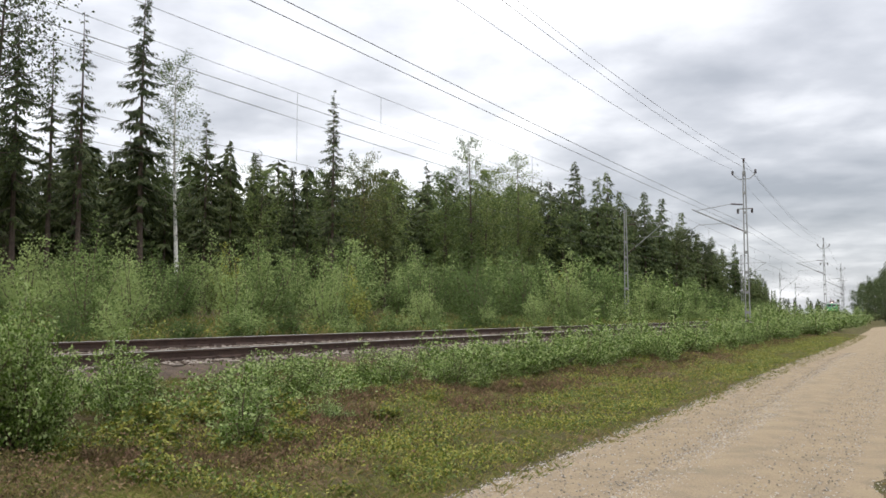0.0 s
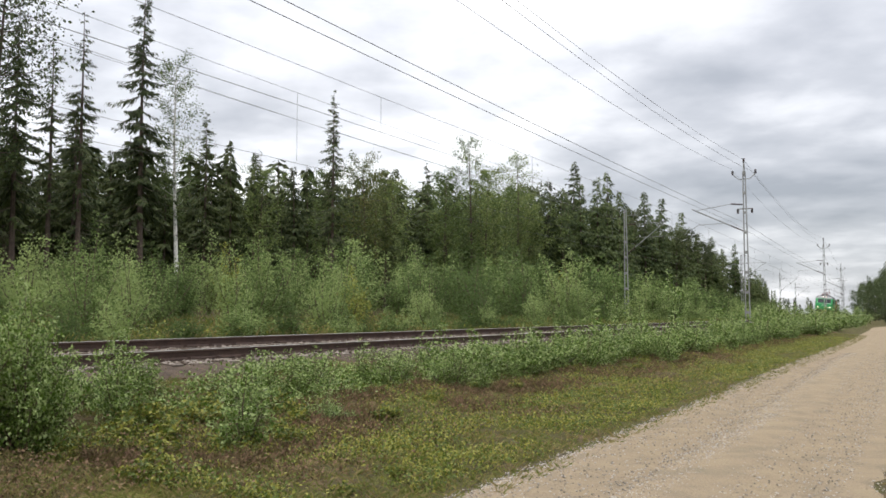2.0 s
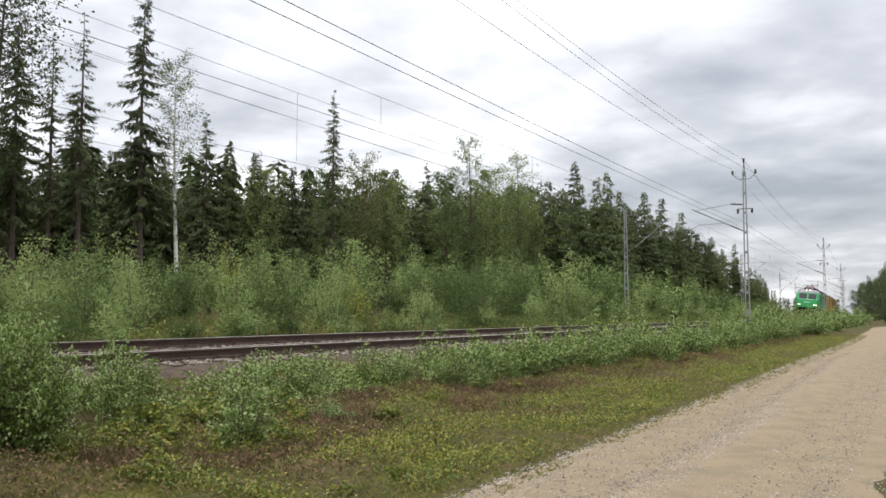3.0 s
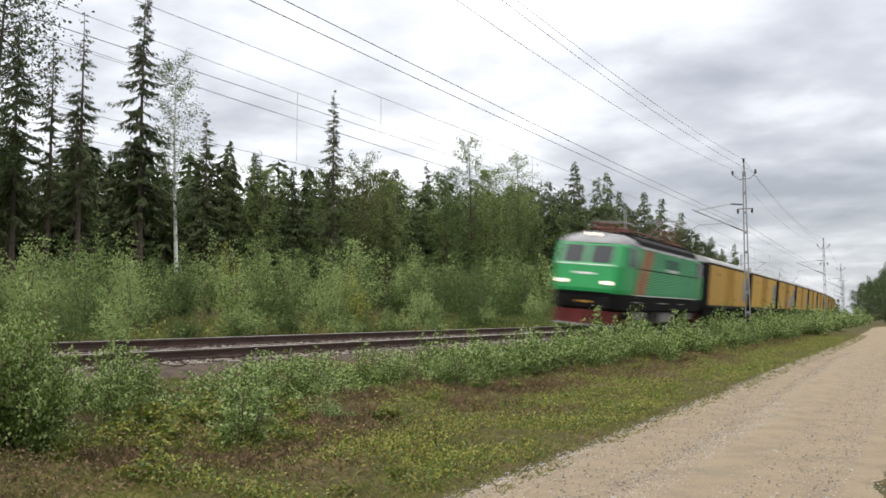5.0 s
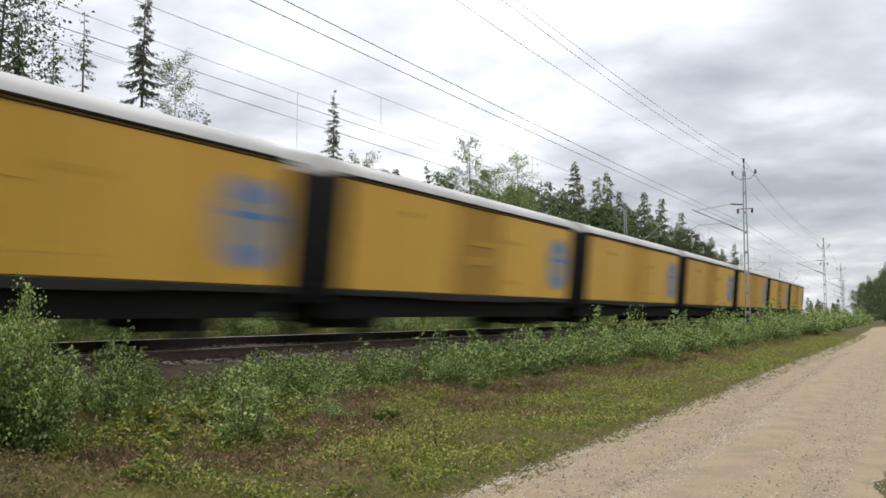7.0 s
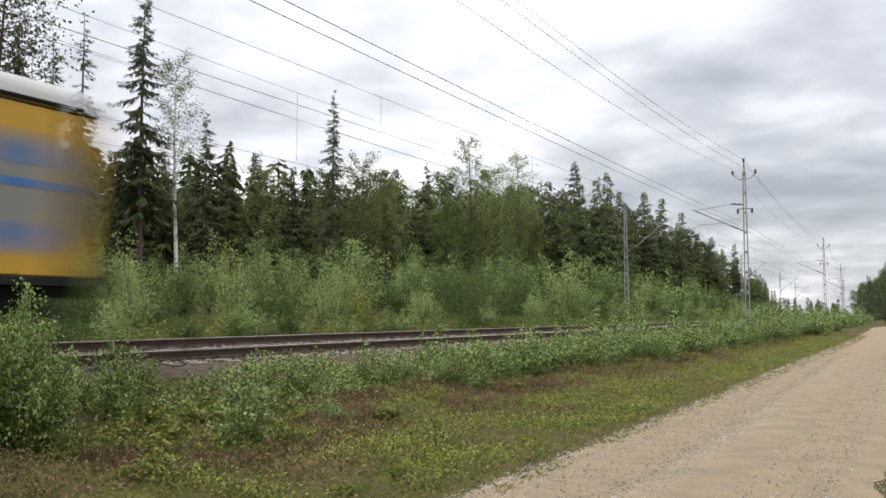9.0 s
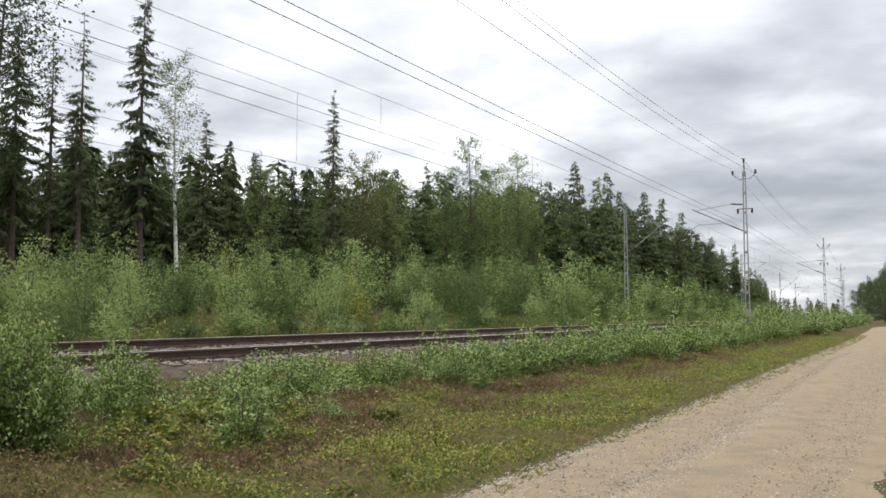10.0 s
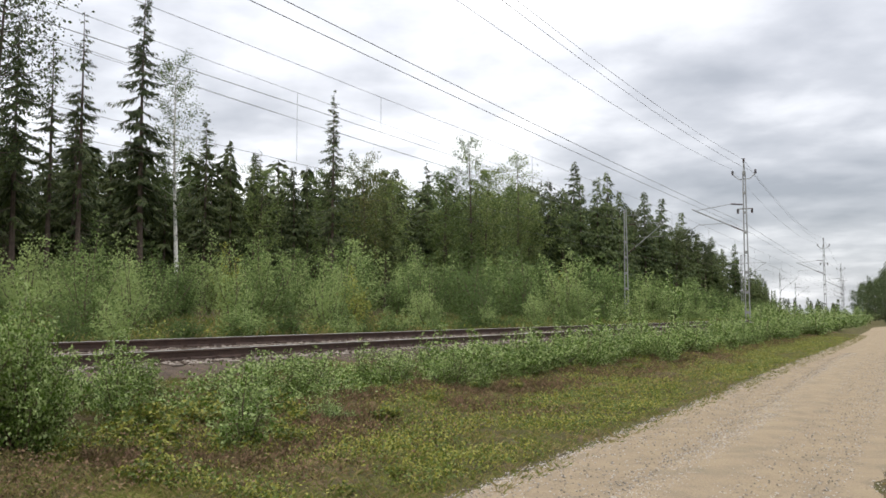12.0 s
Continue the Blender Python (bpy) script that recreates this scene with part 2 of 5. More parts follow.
HEATHER = material("faded_heather", (0.092, 0.068, 0.036), 0.85, (0.20, 0.130, 0.085), 0.9, third=(0.130, 0.110, 0.042), island=0.9, through_light=0.15, spec=0.1, bump=0.0)
HERB = material("bilberry_leaves", (0.078, 0.112, 0.018), 0.5, (0.27, 0.26, 0.05), 0.7, third=(0.138, 0.176, 0.030), island=0.7, through_light=0.3, spec=0.3, bump=0.0)

# ---- ground, road, track ----
def build_ground():
    ss = np.concatenate([[-300, -120, -60, -30], np.arange(-15, 3, 0.6), np.arange(3, 22, 0.16), np.arange(22, 60, 0.5), np.arange(60, 170, 2.0), np.arange(170, 420, 10.0), [480, 600, 800, 1200, 2000, 3500]])
    oo = np.concatenate([[-2000, -900, -400, -200, -110], np.arange(-60, -26, 4.0), np.arange(-26, -6, 1.5), np.arange(-6, 2.8, 0.4), np.arange(2.8, 8.2, 0.16), np.arange(8.3, 14, 0.5), [14, 16, 20, 26, 35, 50, 80, 140, 300, 700, 1600]])
    verts, faces, m = [], [], len(oo)
    for s in ss:
        for o in oo:
            x, y, _ = along(s, o)
            verts.append((x, y, ground_z(s, o)))
    for i in range(len(ss) - 1):
        for j in range(m - 1):
            faces.append((i * m + j, i * m + j + 1, (i + 1) * m + j + 1, (i + 1) * m + j))
    g = Geo().add(verts, faces)
    ob = part("ground", g.mesh("ground", smooth=True), GROUND)
    tagged(ob, "mossy heath ground with brown and green patches", "ground", kind="structure")


def edge_wobble(s, seed):
    return 0.17 * noise.noise(Vector((s * 0.6, seed, 0))) + 0.10 * noise.noise(Vector((s * 2.3, seed, 4))) + 0.06 * noise.noise(Vector((s * 6.0, seed, 9)))


def road_left(s):
    """Offset of the road's edge towards the track; far off the road bends away."""
    return float(np.interp(s, [8, 15, 20, 30, 60, 105], [8.02, 7.98, 7.87, 7.70, 7.56, 7.66])) + 0.03 * max(0.0, s - 108) ** 1.5


def build_road():
    ss = np.concatenate([np.arange(-20, 60, 0.3), np.arange(60, 170, 2.0), np.arange(170, 235, 5.0)])
    k = 24
    verts, faces = [], []
    for s in ss:
        lo, hi = road_left(s) + edge_wobble(s, 1.0), road_left(s) + 3.42 + edge_wobble(s, 7.0)
        for j in range(k + 1):
            u = j / k
            o = lo + (hi - lo) * u
            v = (o - road_left(s)) / 3.4
            z = 0.012 + 0.045 * math.sin(math.pi * min(max(v, 0.0), 1.0)) - 0.03 * math.exp(-((v - 0.27) / 0.1) ** 2) - 0.03 * math.exp(-((v - 0.76) / 0.1) ** 2)
            z += 0.006 * noise.noise(Vector((s * 0.12, o * 4.0, 0)))
            if j in (0, k):
                z = -0.03
            if s > 100:
                z += 0.03 + max(0.0, ground_z(s, o))
            x, y, _ = along(s, o)
            verts.append((x, y, z))
    for i in range(len(ss) - 1):
        for j in range(k):
            faces.append((i * (k + 1) + j, i * (k + 1) + j + 1, (i + 1) * (k + 1) + j + 1, (i + 1) * (k + 1) + j))
    ob = part("road", Geo().add(verts, faces).mesh("road", smooth=True), ROAD)
    tagged(ob, "pale sandy gravel track with shallow wheel ruts", "road", kind="structure")


def stones(name, count, pick, size, mat_, label, category):
    """Loose stones: squashed, jittered octahedra scattered by pick(), which gives a point."""
    base = np.array([(1, 0, 0), (-1, 0, 0), (0, 1, 0), (0, -1, 0), (0, 0, 1), (0, 0, -1)], float)
    tri = [(0, 2, 4), (2, 1, 4), (1, 3, 4), (3, 0, 4), (2, 0, 5), (1, 2, 5), (3, 1, 5), (0, 3, 5)]
    rng = np.random.default_rng(5 + count)
    g = Geo()
    verts, faces = [], []
    for i in range(count):
        p = pick(rng)
        r = size * rng.uniform(0.5, 1.5)
        q = base * rng.uniform(0.6, 1.2, (6, 3)) * r * np.array([1.1, 0.9, 0.65])
        a = rng.uniform(0, 6.28)
        c, s_ = math.cos(a), math.sin(a)
        q = np.stack([q[:, 0] * c - q[:, 1] * s_, q[:, 0] * s_ + q[:, 1] * c, q[:, 2]], 1)
        verts.append(q + np.array(p))
        faces += [(t[0] + i * 6, t[1] + i * 6, t[2] + i * 6) for t in tri]
    g.add(np.concatenate(verts), faces)
    tagged(part(name, g, mat_), label, category, kind="stuff")


def track_frame(s, off=0.0, z=0.0):
    """A point in the canted plane of the rails."""
    x, y, a = along(s, off * math.cos(CANT) + z * math.sin(CANT))
    return (x, y, RAIL_Z - off * math.sin(CANT) + z * math.cos(CANT)), a


def build_track():
    t = thing("railway_track", "rusty steel rails on sleepers in stone ballast", "railway track", kind="structure")
    ss = np.concatenate([np.arange(-60, 120, 1.5), np.arange(120, 420, 6.0)])
    for off in (0.755, -0.755):
        section = [(-0.072, -0.16), (0.072, -0.16), (0.072, -0.145), (0.012, -0.12), (0.012, -0.045), (0.036, -0.03), (0.036, -0.006), (0.026, 0.0), (-0.026, 0.0), (-0.036, -0.006), (-0.036, -0.03), (-0.012, -0.045), (-0.012, -0.12), (-0.072, -0.145)]
        rings = [[track_frame(s, off + a, b)[0] for a, b in section] for s in ss]
        rail = part("rail", Geo().loft(rings).mesh("rail", smooth=True), RUST, t)
        top = [[track_frame(s, off + a, b)[0] for a, b in ((-0.027, 0.003), (0.027, 0.003), (0.027, -0.004), (-0.027, -0.004))] for s in ss]
        part("running_surface", Geo().loft(top), SHINE, rail, "worn bright rail head")
    sl = Geo().loft([[(x, w * a, z) for a, z in ((-1, -0.1), (1, -0.1), (0.85, 0.09), (-0.85, 0.09))] for x, w in ((-1.25, 0.13), (-0.5, 0.13), (0, 0.11), (0.5, 0.13), (1.25, 0.13))]).mesh("sleeper")
    sl.materials.append(SLEEPER)
    far = Geo()
    fv = np.array([v.co for v in sl.vertices])
    ff = [tuple(p.vertices) for p in sl.polygons]
    for i in range(560):
        s = -30 + i * 0.65
        p, a = track_frame(s, 0.0, -0.255)
        m = Matrix.Translation(p) @ Matrix.Rotation(-a, 4, "Z") @ Matrix.Rotation(CANT, 4, "Y")
        if i < 295:
            ob = new("sleeper", sl)
            ob.parent, ob.matrix_basis = t, m
        else:
            far.add([m @ Vector(v) for v in fv], ff)
    tagged(part("distant_sleepers", far, SLEEPER, t), kind="stuff")
    # fastenings beside the rails
    clips = Geo()
    for i in range(150):
        s = i * 0.65 - 6
        for off in (0.755, -0.755):
            for side in (-0.1, 0.1):
                p, a = track_frame(s, off + side, -0.14)
                clips.box(p[0] - 0.035, p[0] + 0.035, p[1] - 0.035, p[1] + 0.035, p[2] - 0.03, p[2] + 0.03)
    tagged(part("rail_fastenings", clips, RUST, t), kind="stuff")
    # ballast bed
    rings = []
    for s in np.concatenate([np.arange(-60, 120, 1.0), np.arange(120, 420, 8.0)]):
        ring = []
        for off, z in ((-3.0, -0.5), (-1.75, -0.17), (-0.9, -0.18), (0, -0.15), (0.9, -0.18), (1.6, -0.20), (2.35, -0.55), (2.35, -1.1), (-3.0, -1.1)):
            p, _ = track_frame(s, off, z + 0.025 * noise.noise(Vector((s * 1.3, off * 3, 2))))
            ring.append(p)
        rings.append(ring)
    part("ballast", Geo().loft(rings).mesh("ballast", smooth=True), BALLAST, t, "rust-stained crushed stone ballast")


def ballast_pick(rng):
    s = 3 + 45 * rng.random() ** 1.25
    off = rng.uniform(-2.0, 1.2)
    z = float(np.interp(off, [-3, -1.75, -0.9, 0, 0.9, 1.6, 2.35], [-0.5, -0.17, -0.18, -0.15, -0.18, -0.20, -0.55]))
    if 0.66 < abs(off) < 0.85:
        off += 0.25
    return track_frame(s, off, z + 0.012)[0]


def road_pick(rng):
    s = 3.5 + 34 * rng.random() ** 1.9
    u = rng.random()
    if rng.random() < 0.8:
        u = rng.choice([0.5, 0.5, 0.5, 0.95]) + rng.normal() * 0.09
    o = road_left(s) + 3.23 * u
    x, y, _ = along(s, o)
    return x, y, 0.02 + 0.04 * math.sin(math.pi * min(max(u, 0), 1)) - 0.008


def edge_pick(rng):
    """Loose grey gravel thrown to the road's edge."""
    s = 4.0 + 45 * rng.random() ** 1.7
    u = 0.04 + abs(rng.normal()) * 0.075 - 0.05 * rng.random()
    x, y, _ = along(s, road_left(s) + 3.23 * u)
    return x, y, 0.012 + 0.03 * math.sin(math.pi * max(u, 0.0))


build_ground()
build_road()
build_track()
stones("ballast_stones", 17000, ballast_pick, 0.032, STONE, "grey and rusty crushed stones on the track bed", "ballast")
stones("road_edge_gravel", 11000, edge_pick, 0.0115, GRAVEL, "grey loose gravel along the road edge", "gravel")
stones("road_gravel", 26000, road_pick, 0.0105, GRAVEL, "loose pale gravel on the sandy road", "gravel")


# ---- plants ----
def leaves(rng, pos, size, aspect=0.7, up=0.35, fold=0.25, droop=0.2):
    """Diamond leaves with a fold, one at each point; returns (n, 4, 3)."""
    n = len(pos)
    d = rng.normal(size=(n, 3))
    d[:, 2] -= droop
    d /= np.linalg.norm(d, axis=1)[:, None]
    nrm = rng.normal(size=(n, 3))
    nrm[:, 2] += up * 3
    w = np.cross(d, nrm)
    w /= np.linalg.norm(w, axis=1)[:, None] + 1e-9
    nn = np.cross(w, d)
    L = (size * rng.uniform(0.6, 1.35, n))[:, None]
    base, tip = pos, pos + d * L
    mid = pos + d * L * 0.45
    side = w * L * aspect * 0.5
    lift = nn * L * fold * 0.3
    return np.stack([base, mid + side + lift, tip, mid - side + lift], 1)


def sapling_meshes(seed, height, spread, stems, n_leaves, leaf, twig_len=0.35, bare=0.05, tag="sapling", twiggy=True):
    """Wood and leaf meshes of a many-stemmed young broadleaf: upright shoots, each a slim cone of short rising twigs."""
    rng = np.random.default_rng(seed)
    wood, pts = Geo(), []
    share = rng.uniform(0.6, 1.4, stems)
    share /= share.sum()
    for k in range(stems):
        a, lean = k * 2.4 + rng.uniform(-0.6, 0.6), spread * ((k + 0.3) / stems) ** 0.6
        h = height * (rng.uniform(0.45, 0.95) * (1.1 - 0.4 * k / stems) if k else 1.0)
        t = np.linspace(0, 1, 7)
        wig = 0.04 * height * np.sin(t * 5 + k * 1.7) * t
        curve = np.stack([np.cos(a) * lean * t ** 0.8 + wig, np.sin(a) * lean * t ** 0.8 - wig, h * t], 1)
        root = wood.tube(curve, np.linspace(0.006 + 0.006 * height, 0.002, 7), 4, tie=0 if k else None).last
        twigs = max(7, int(17 * h ** 0.5))
        for j in range(twigs):
            u = bare + (1 - bare) * (j + rng.random()) / twigs
            p0 = np.array([np.interp(u, t, curve[:, i]) for i in range(3)])
            b = j * 2.4 + rng.uniform(-0.7, 0.7)
            ln = twig_len * height ** 0.6 * (1.08 - 0.85 * u) * rng.uniform(0.55, 1.35) + 0.03
            dirv = np.array([math.cos(b), math.sin(b), rng.uniform(0.35, 1.3)])
            dirv /= np.linalg.norm(dirv)
            q = np.linspace(0, 1, 4)[:, None]
            tw = p0 + dirv * ln * q + np.array([0, 0, -0.18 * ln]) * q ** 2
            if ln > 0.1 and twiggy:
                wood.tube(tw, np.linspace(0.004, 0.0015, 4), 3, cap=False, tie=root + 4 * int(u * 6))
            m = max(2, int(n_leaves * share[k] / twigs * (1.35 - 0.7 * u)))
            v = rng.random(m) ** 0.75 * 1.08
            pp = np.stack([np.interp(v, q[:, 0], tw[:, i]) for i in range(3)], 1)
            pts.append(pp + rng.normal(size=(m, 3)) * (ln * 0.13 + 0.012 * height))
    pts = np.concatenate(pts)
    pts[:, 2] = np.maximum(pts[:, 2], 0.02 + 0.03 * rng.random(len(pts)))
    crown = Geo().quads(leaves(rng, pts, leaf))
    return wood.mesh(tag + "_wood"), crown.mesh(tag + "_leaves")


def plant(name, wood, crown, bark, leaf_mat, label, category, group):
    t = thing(name, label, category, group)
    part("trunk", wood, bark, t)
    part("crown", crown, leaf_mat, t)
    return t


def at(s, off, turn=0.0, size=1.0, sink=0.03, lean=(0, 0), slim=1.0):
    x, y, _ = along(s, off)
    m = Matrix.Translation((x, y, ground_z(s, off) - sink)) @ Matrix.Rotation(turn, 4, "Z")
    m = m @ Matrix.Rotation(lean[0], 4, "X") @ Matrix.Rotation(lean[1], 4, "Y")
    return m @ Matrix.Diagonal((size * slim, size * slim, size, 1))


class Stock:
    """Keeps the first plant of each sort in place and copies it for the others."""

    def __init__(self):
        self.made = {}

    def put(self, key, maker, m):
        if key not in self.made:
            ob = maker()
            ob.matrix_basis = m
            self.made[key] = ob
            ob["unit"] = 1
            return ob
        ob = self.made[key].copy()
        return self.copy_of(key, ob, m)

    def copy_of(self, key, ob, m):
        scene.collection.objects.link(ob)
        for child in self.made[key].children:
            c = child.copy()
            scene.collection.objects.link(c)
            c.parent = ob
        ob.matrix_basis = m
        return ob


stock = Stock()


SAPLING_LABELS = ("young birch sapling with small bright green leaves", "bushy birch sapling with many stems, leaf backs and glints coloured pale",
                  "slender young aspen shoot with green leaves", "wide low birch bush in the heath", "leafy green sapling beside the railway")


def near_sapling(kind, fine):
    spread, stems, n = ((0.38, 6, 2100), (0.55, 9, 2900), (0.22, 3, 1100), (0.7, 12, 3000), (0.42, 7, 2200))[kind % 5]
    if not fine:
        n = int(n * 0.62)
    w, c = sapling_meshes(40 + kind, 1.0, spread, stems, n, 0.040 if fine else 0.050, twig_len=0.30, twiggy=fine)
    return plant("sapling", w, c, TWIG, NEAR_LEAF, SAPLING_LABELS[kind % 5], "sapling", "saplings along the near side of the track")


def put_sapling(kind, s, off, turn, size, slim=1.0):
    fine = s < 14.5
    stock.put(("sap", kind, fine), lambda: near_sapling(kind, fine), at(s, off, turn, size, slim=slim))


def big_bush():
    w, c = sapling_meshes(77, 1.62, 0.85, 24, 17000, 0.038, twig_len=0.33)
    return plant("birch_bush", w, c, TWIG, NEAR_LEAF, "large dense birch bush with glossy leaves at the verge", "bush", "")


def thicket_bush(kind, fine):
    height, spread, stems, n = ((3.0, 1.0, 11, 3100), (3.0, 0.8, 9, 2700), (3.0, 1.3, 14, 3500), (3.0, 0.6, 6, 2200))[kind % 4]
    leaf = 0.080 if fine else 0.14
    if not fine:
        n = int(n * 0.58)
    w, c = sapling_meshes(140 + kind, height, spread, stems, n, leaf, twig_len=0.36, bare=0.04, twiggy=False)
    mats = (WILLOW_LEAF, WILLOW_LEAF, WILLOW_LEAF, WILLOW_LEAF, YELLOW_LEAF, NEAR_LEAF)
    labels = ("grey-green willow bush on the overgrown bank", "tall grey-green young birch on the bank", "wide willow bush with dense foliage",
              "slim pale green young birch on the bank", "yellowing young birch among green willows", "fresh green young birch in the thicket")
    return plant("bank_bush", w, c, TWIG, mats[kind % 6], labels[kind % 6], "bush", "bushes on the overgrown bank")


def spruce_meshes(seed, height, radius, first, sparse=1.0, tag="spruce", droop=0.35, layers=0.42, boughs=True, spray=1.0):
    """A spruce: tapered stem, whorls of drooping boughs that carry flat sprays."""
    rng = np.random.default_rng(seed)
    wood, sprays = Geo(), []
    t = np.linspace(0, 1, 9)
    bend = rng.normal(size=2) * 0.15
    stem = np.stack([bend[0] * np.sin(t * 3), bend[1] * np.sin(t * 2.4), t * height], 1)
    wood.tube(stem, np.linspace(0.011 * height, 0.012, 9), 7)
    z = first * height * 0.45
    while z < height * 0.985:
        u = z / height
        live = u > first
        reach = radius * 1.15 * (1.012 - u) ** 0.78 * (0.80 + 0.3 * rng.random()) * (1.0 if live else 0.45)
        for k in range(int(rng.integers(4, 7)) if live else 2):
            if rng.random() > sparse and live:
                continue
            a, ln = rng.uniform(0, 6.28), reach * rng.uniform(0.38, 1.2) + 0.08
            q = np.linspace(0, 1, 5)
            dz = ln * (-droop * q + 0.16 * q ** 3 + (0.5 * q * max(0, u - 0.72) / 0.28))
            cx, cy = np.interp(u, t, stem[:, 0]), np.interp(u, t, stem[:, 1])
            zz = z + rng.uniform(-0.3, 0.3)
            bough = np.stack([cx + np.cos(a) * ln * q, cy + np.sin(a) * ln * q, zz + dz], 1)
            if boughs:
                wood.tube(bough[::2], np.linspace(0.016 * (1.1 - u) + 0.006, 0.004, 3), 3, cap=False, tie=7 * int(u * 8))
            if not live:
                continue
            m = max(3, int(ln / (0.13 * spray)))
            v = (np.arange(m) + rng.random(m)) / m * 0.92 + 0.08
            base = np.stack([np.interp(v, q, bough[:, i]) for i in range(3)], 1)
            for side in (-1, 1):
                sd = np.stack([np.cos(a + side * rng.uniform(0.5, 1.2, m)), np.sin(a + side * rng.uniform(0.5, 1.2, m)), rng.uniform(-1.6, -0.3, m)], 1)
                L = spray * (0.25 + 0.24 * (1 - v)[:] * min(ln, 2)) * rng.uniform(0.7, 1.3, m)
                w = np.stack([-np.sin(a) * np.ones(m), np.cos(a) * np.ones(m), rng.normal(size=m) * 0.6], 1) * 0.5 + rng.normal(size=(m, 3)) * 0.4
                w /= np.linalg.norm(w, axis=1)[:, None]
                wd = (L * 0.24)[:, None]
                tip = base + sd * L[:, None]
                mid = base + sd * L[:, None] * 0.4
                sprays.append(np.stack([base, mid + w * wd, tip, mid - w * wd], 1))
        z += layers * (0.7 + 0.6 * rng.random()) * (1.0 - 0.35 * u)
    return wood.mesh(tag + "_wood"), Geo().quads(np.concatenate(sprays)).mesh(tag + "_sprays")


def broadleaf_meshes(seed, height, radius, first, n_leaves, leaf, tag="broadleaf", slim=1.0, clumps=26):
    """A tall broadleaf: stem, rising limbs, and leaves in uneven clumps round the limb ends."""
    rng = np.random.default_rng(seed)
    wood, pts = Geo(), []
    t = np.linspace(0, 1, 8)
    stem = np.stack([0.25 * np.sin(t * 3 + seed), 0.2 * np.cos(t * 2.5 + seed) - 0.2 * math.cos(seed), t * height * 0.96], 1)
    stem[:, 0] -= stem[0, 0]
    wood.tube(stem, np.linspace(0.010 * height, 0.015, 8), 7)
    for k in range(clumps):
        u = first + (1 - first) * (k + rng.random()) / clumps
        a = k * 2.4 + rng.uniform(-0.5, 0.5)
        shape = math.sin(math.pi * min(1, (1 - u) / (1 - first) * 0.85 + 0.12)) ** 0.7
        ln = radius * shape * rng.uniform(0.55, 1.1) * slim
        p0 = np.array([np.interp(u, t, stem[:, i]) for i in range(3)])
        end = p0 + np.array([math.cos(a) * ln, math.sin(a) * ln, ln * rng.uniform(0.35, 0.9)])
        q = np.linspace(0, 1, 4)[:, None]
        limb = p0 + (end - p0) * q + np.array([0, 0, -0.1 * ln]) * np.sin(q * 3.1)
        wood.tube(limb, np.linspace(0.03 * (1.2 - u) + 0.01, 0.006, 4), 4, cap=False, tie=7 * int(u * 7))
        m = int(n_leaves / clumps * rng.uniform(0.6, 1.4))
        v = rng.random(m) ** 0.6
        c = np.stack([np.interp(v, q[:, 0], limb[:, i]) for i in range(3)], 1)
        pts.append(c + rng.normal(size=(m, 3)) * np.array([0.30, 0.30, 0.26]) * (0.45 + 0.35 * ln) * rng.uniform(0.7, 1.1))
    pts = np.concatenate(pts)
    return wood.mesh(tag + "_wood"), Geo().quads(leaves(rng, pts, leaf, 0.8)).mesh(tag + "_leaves")


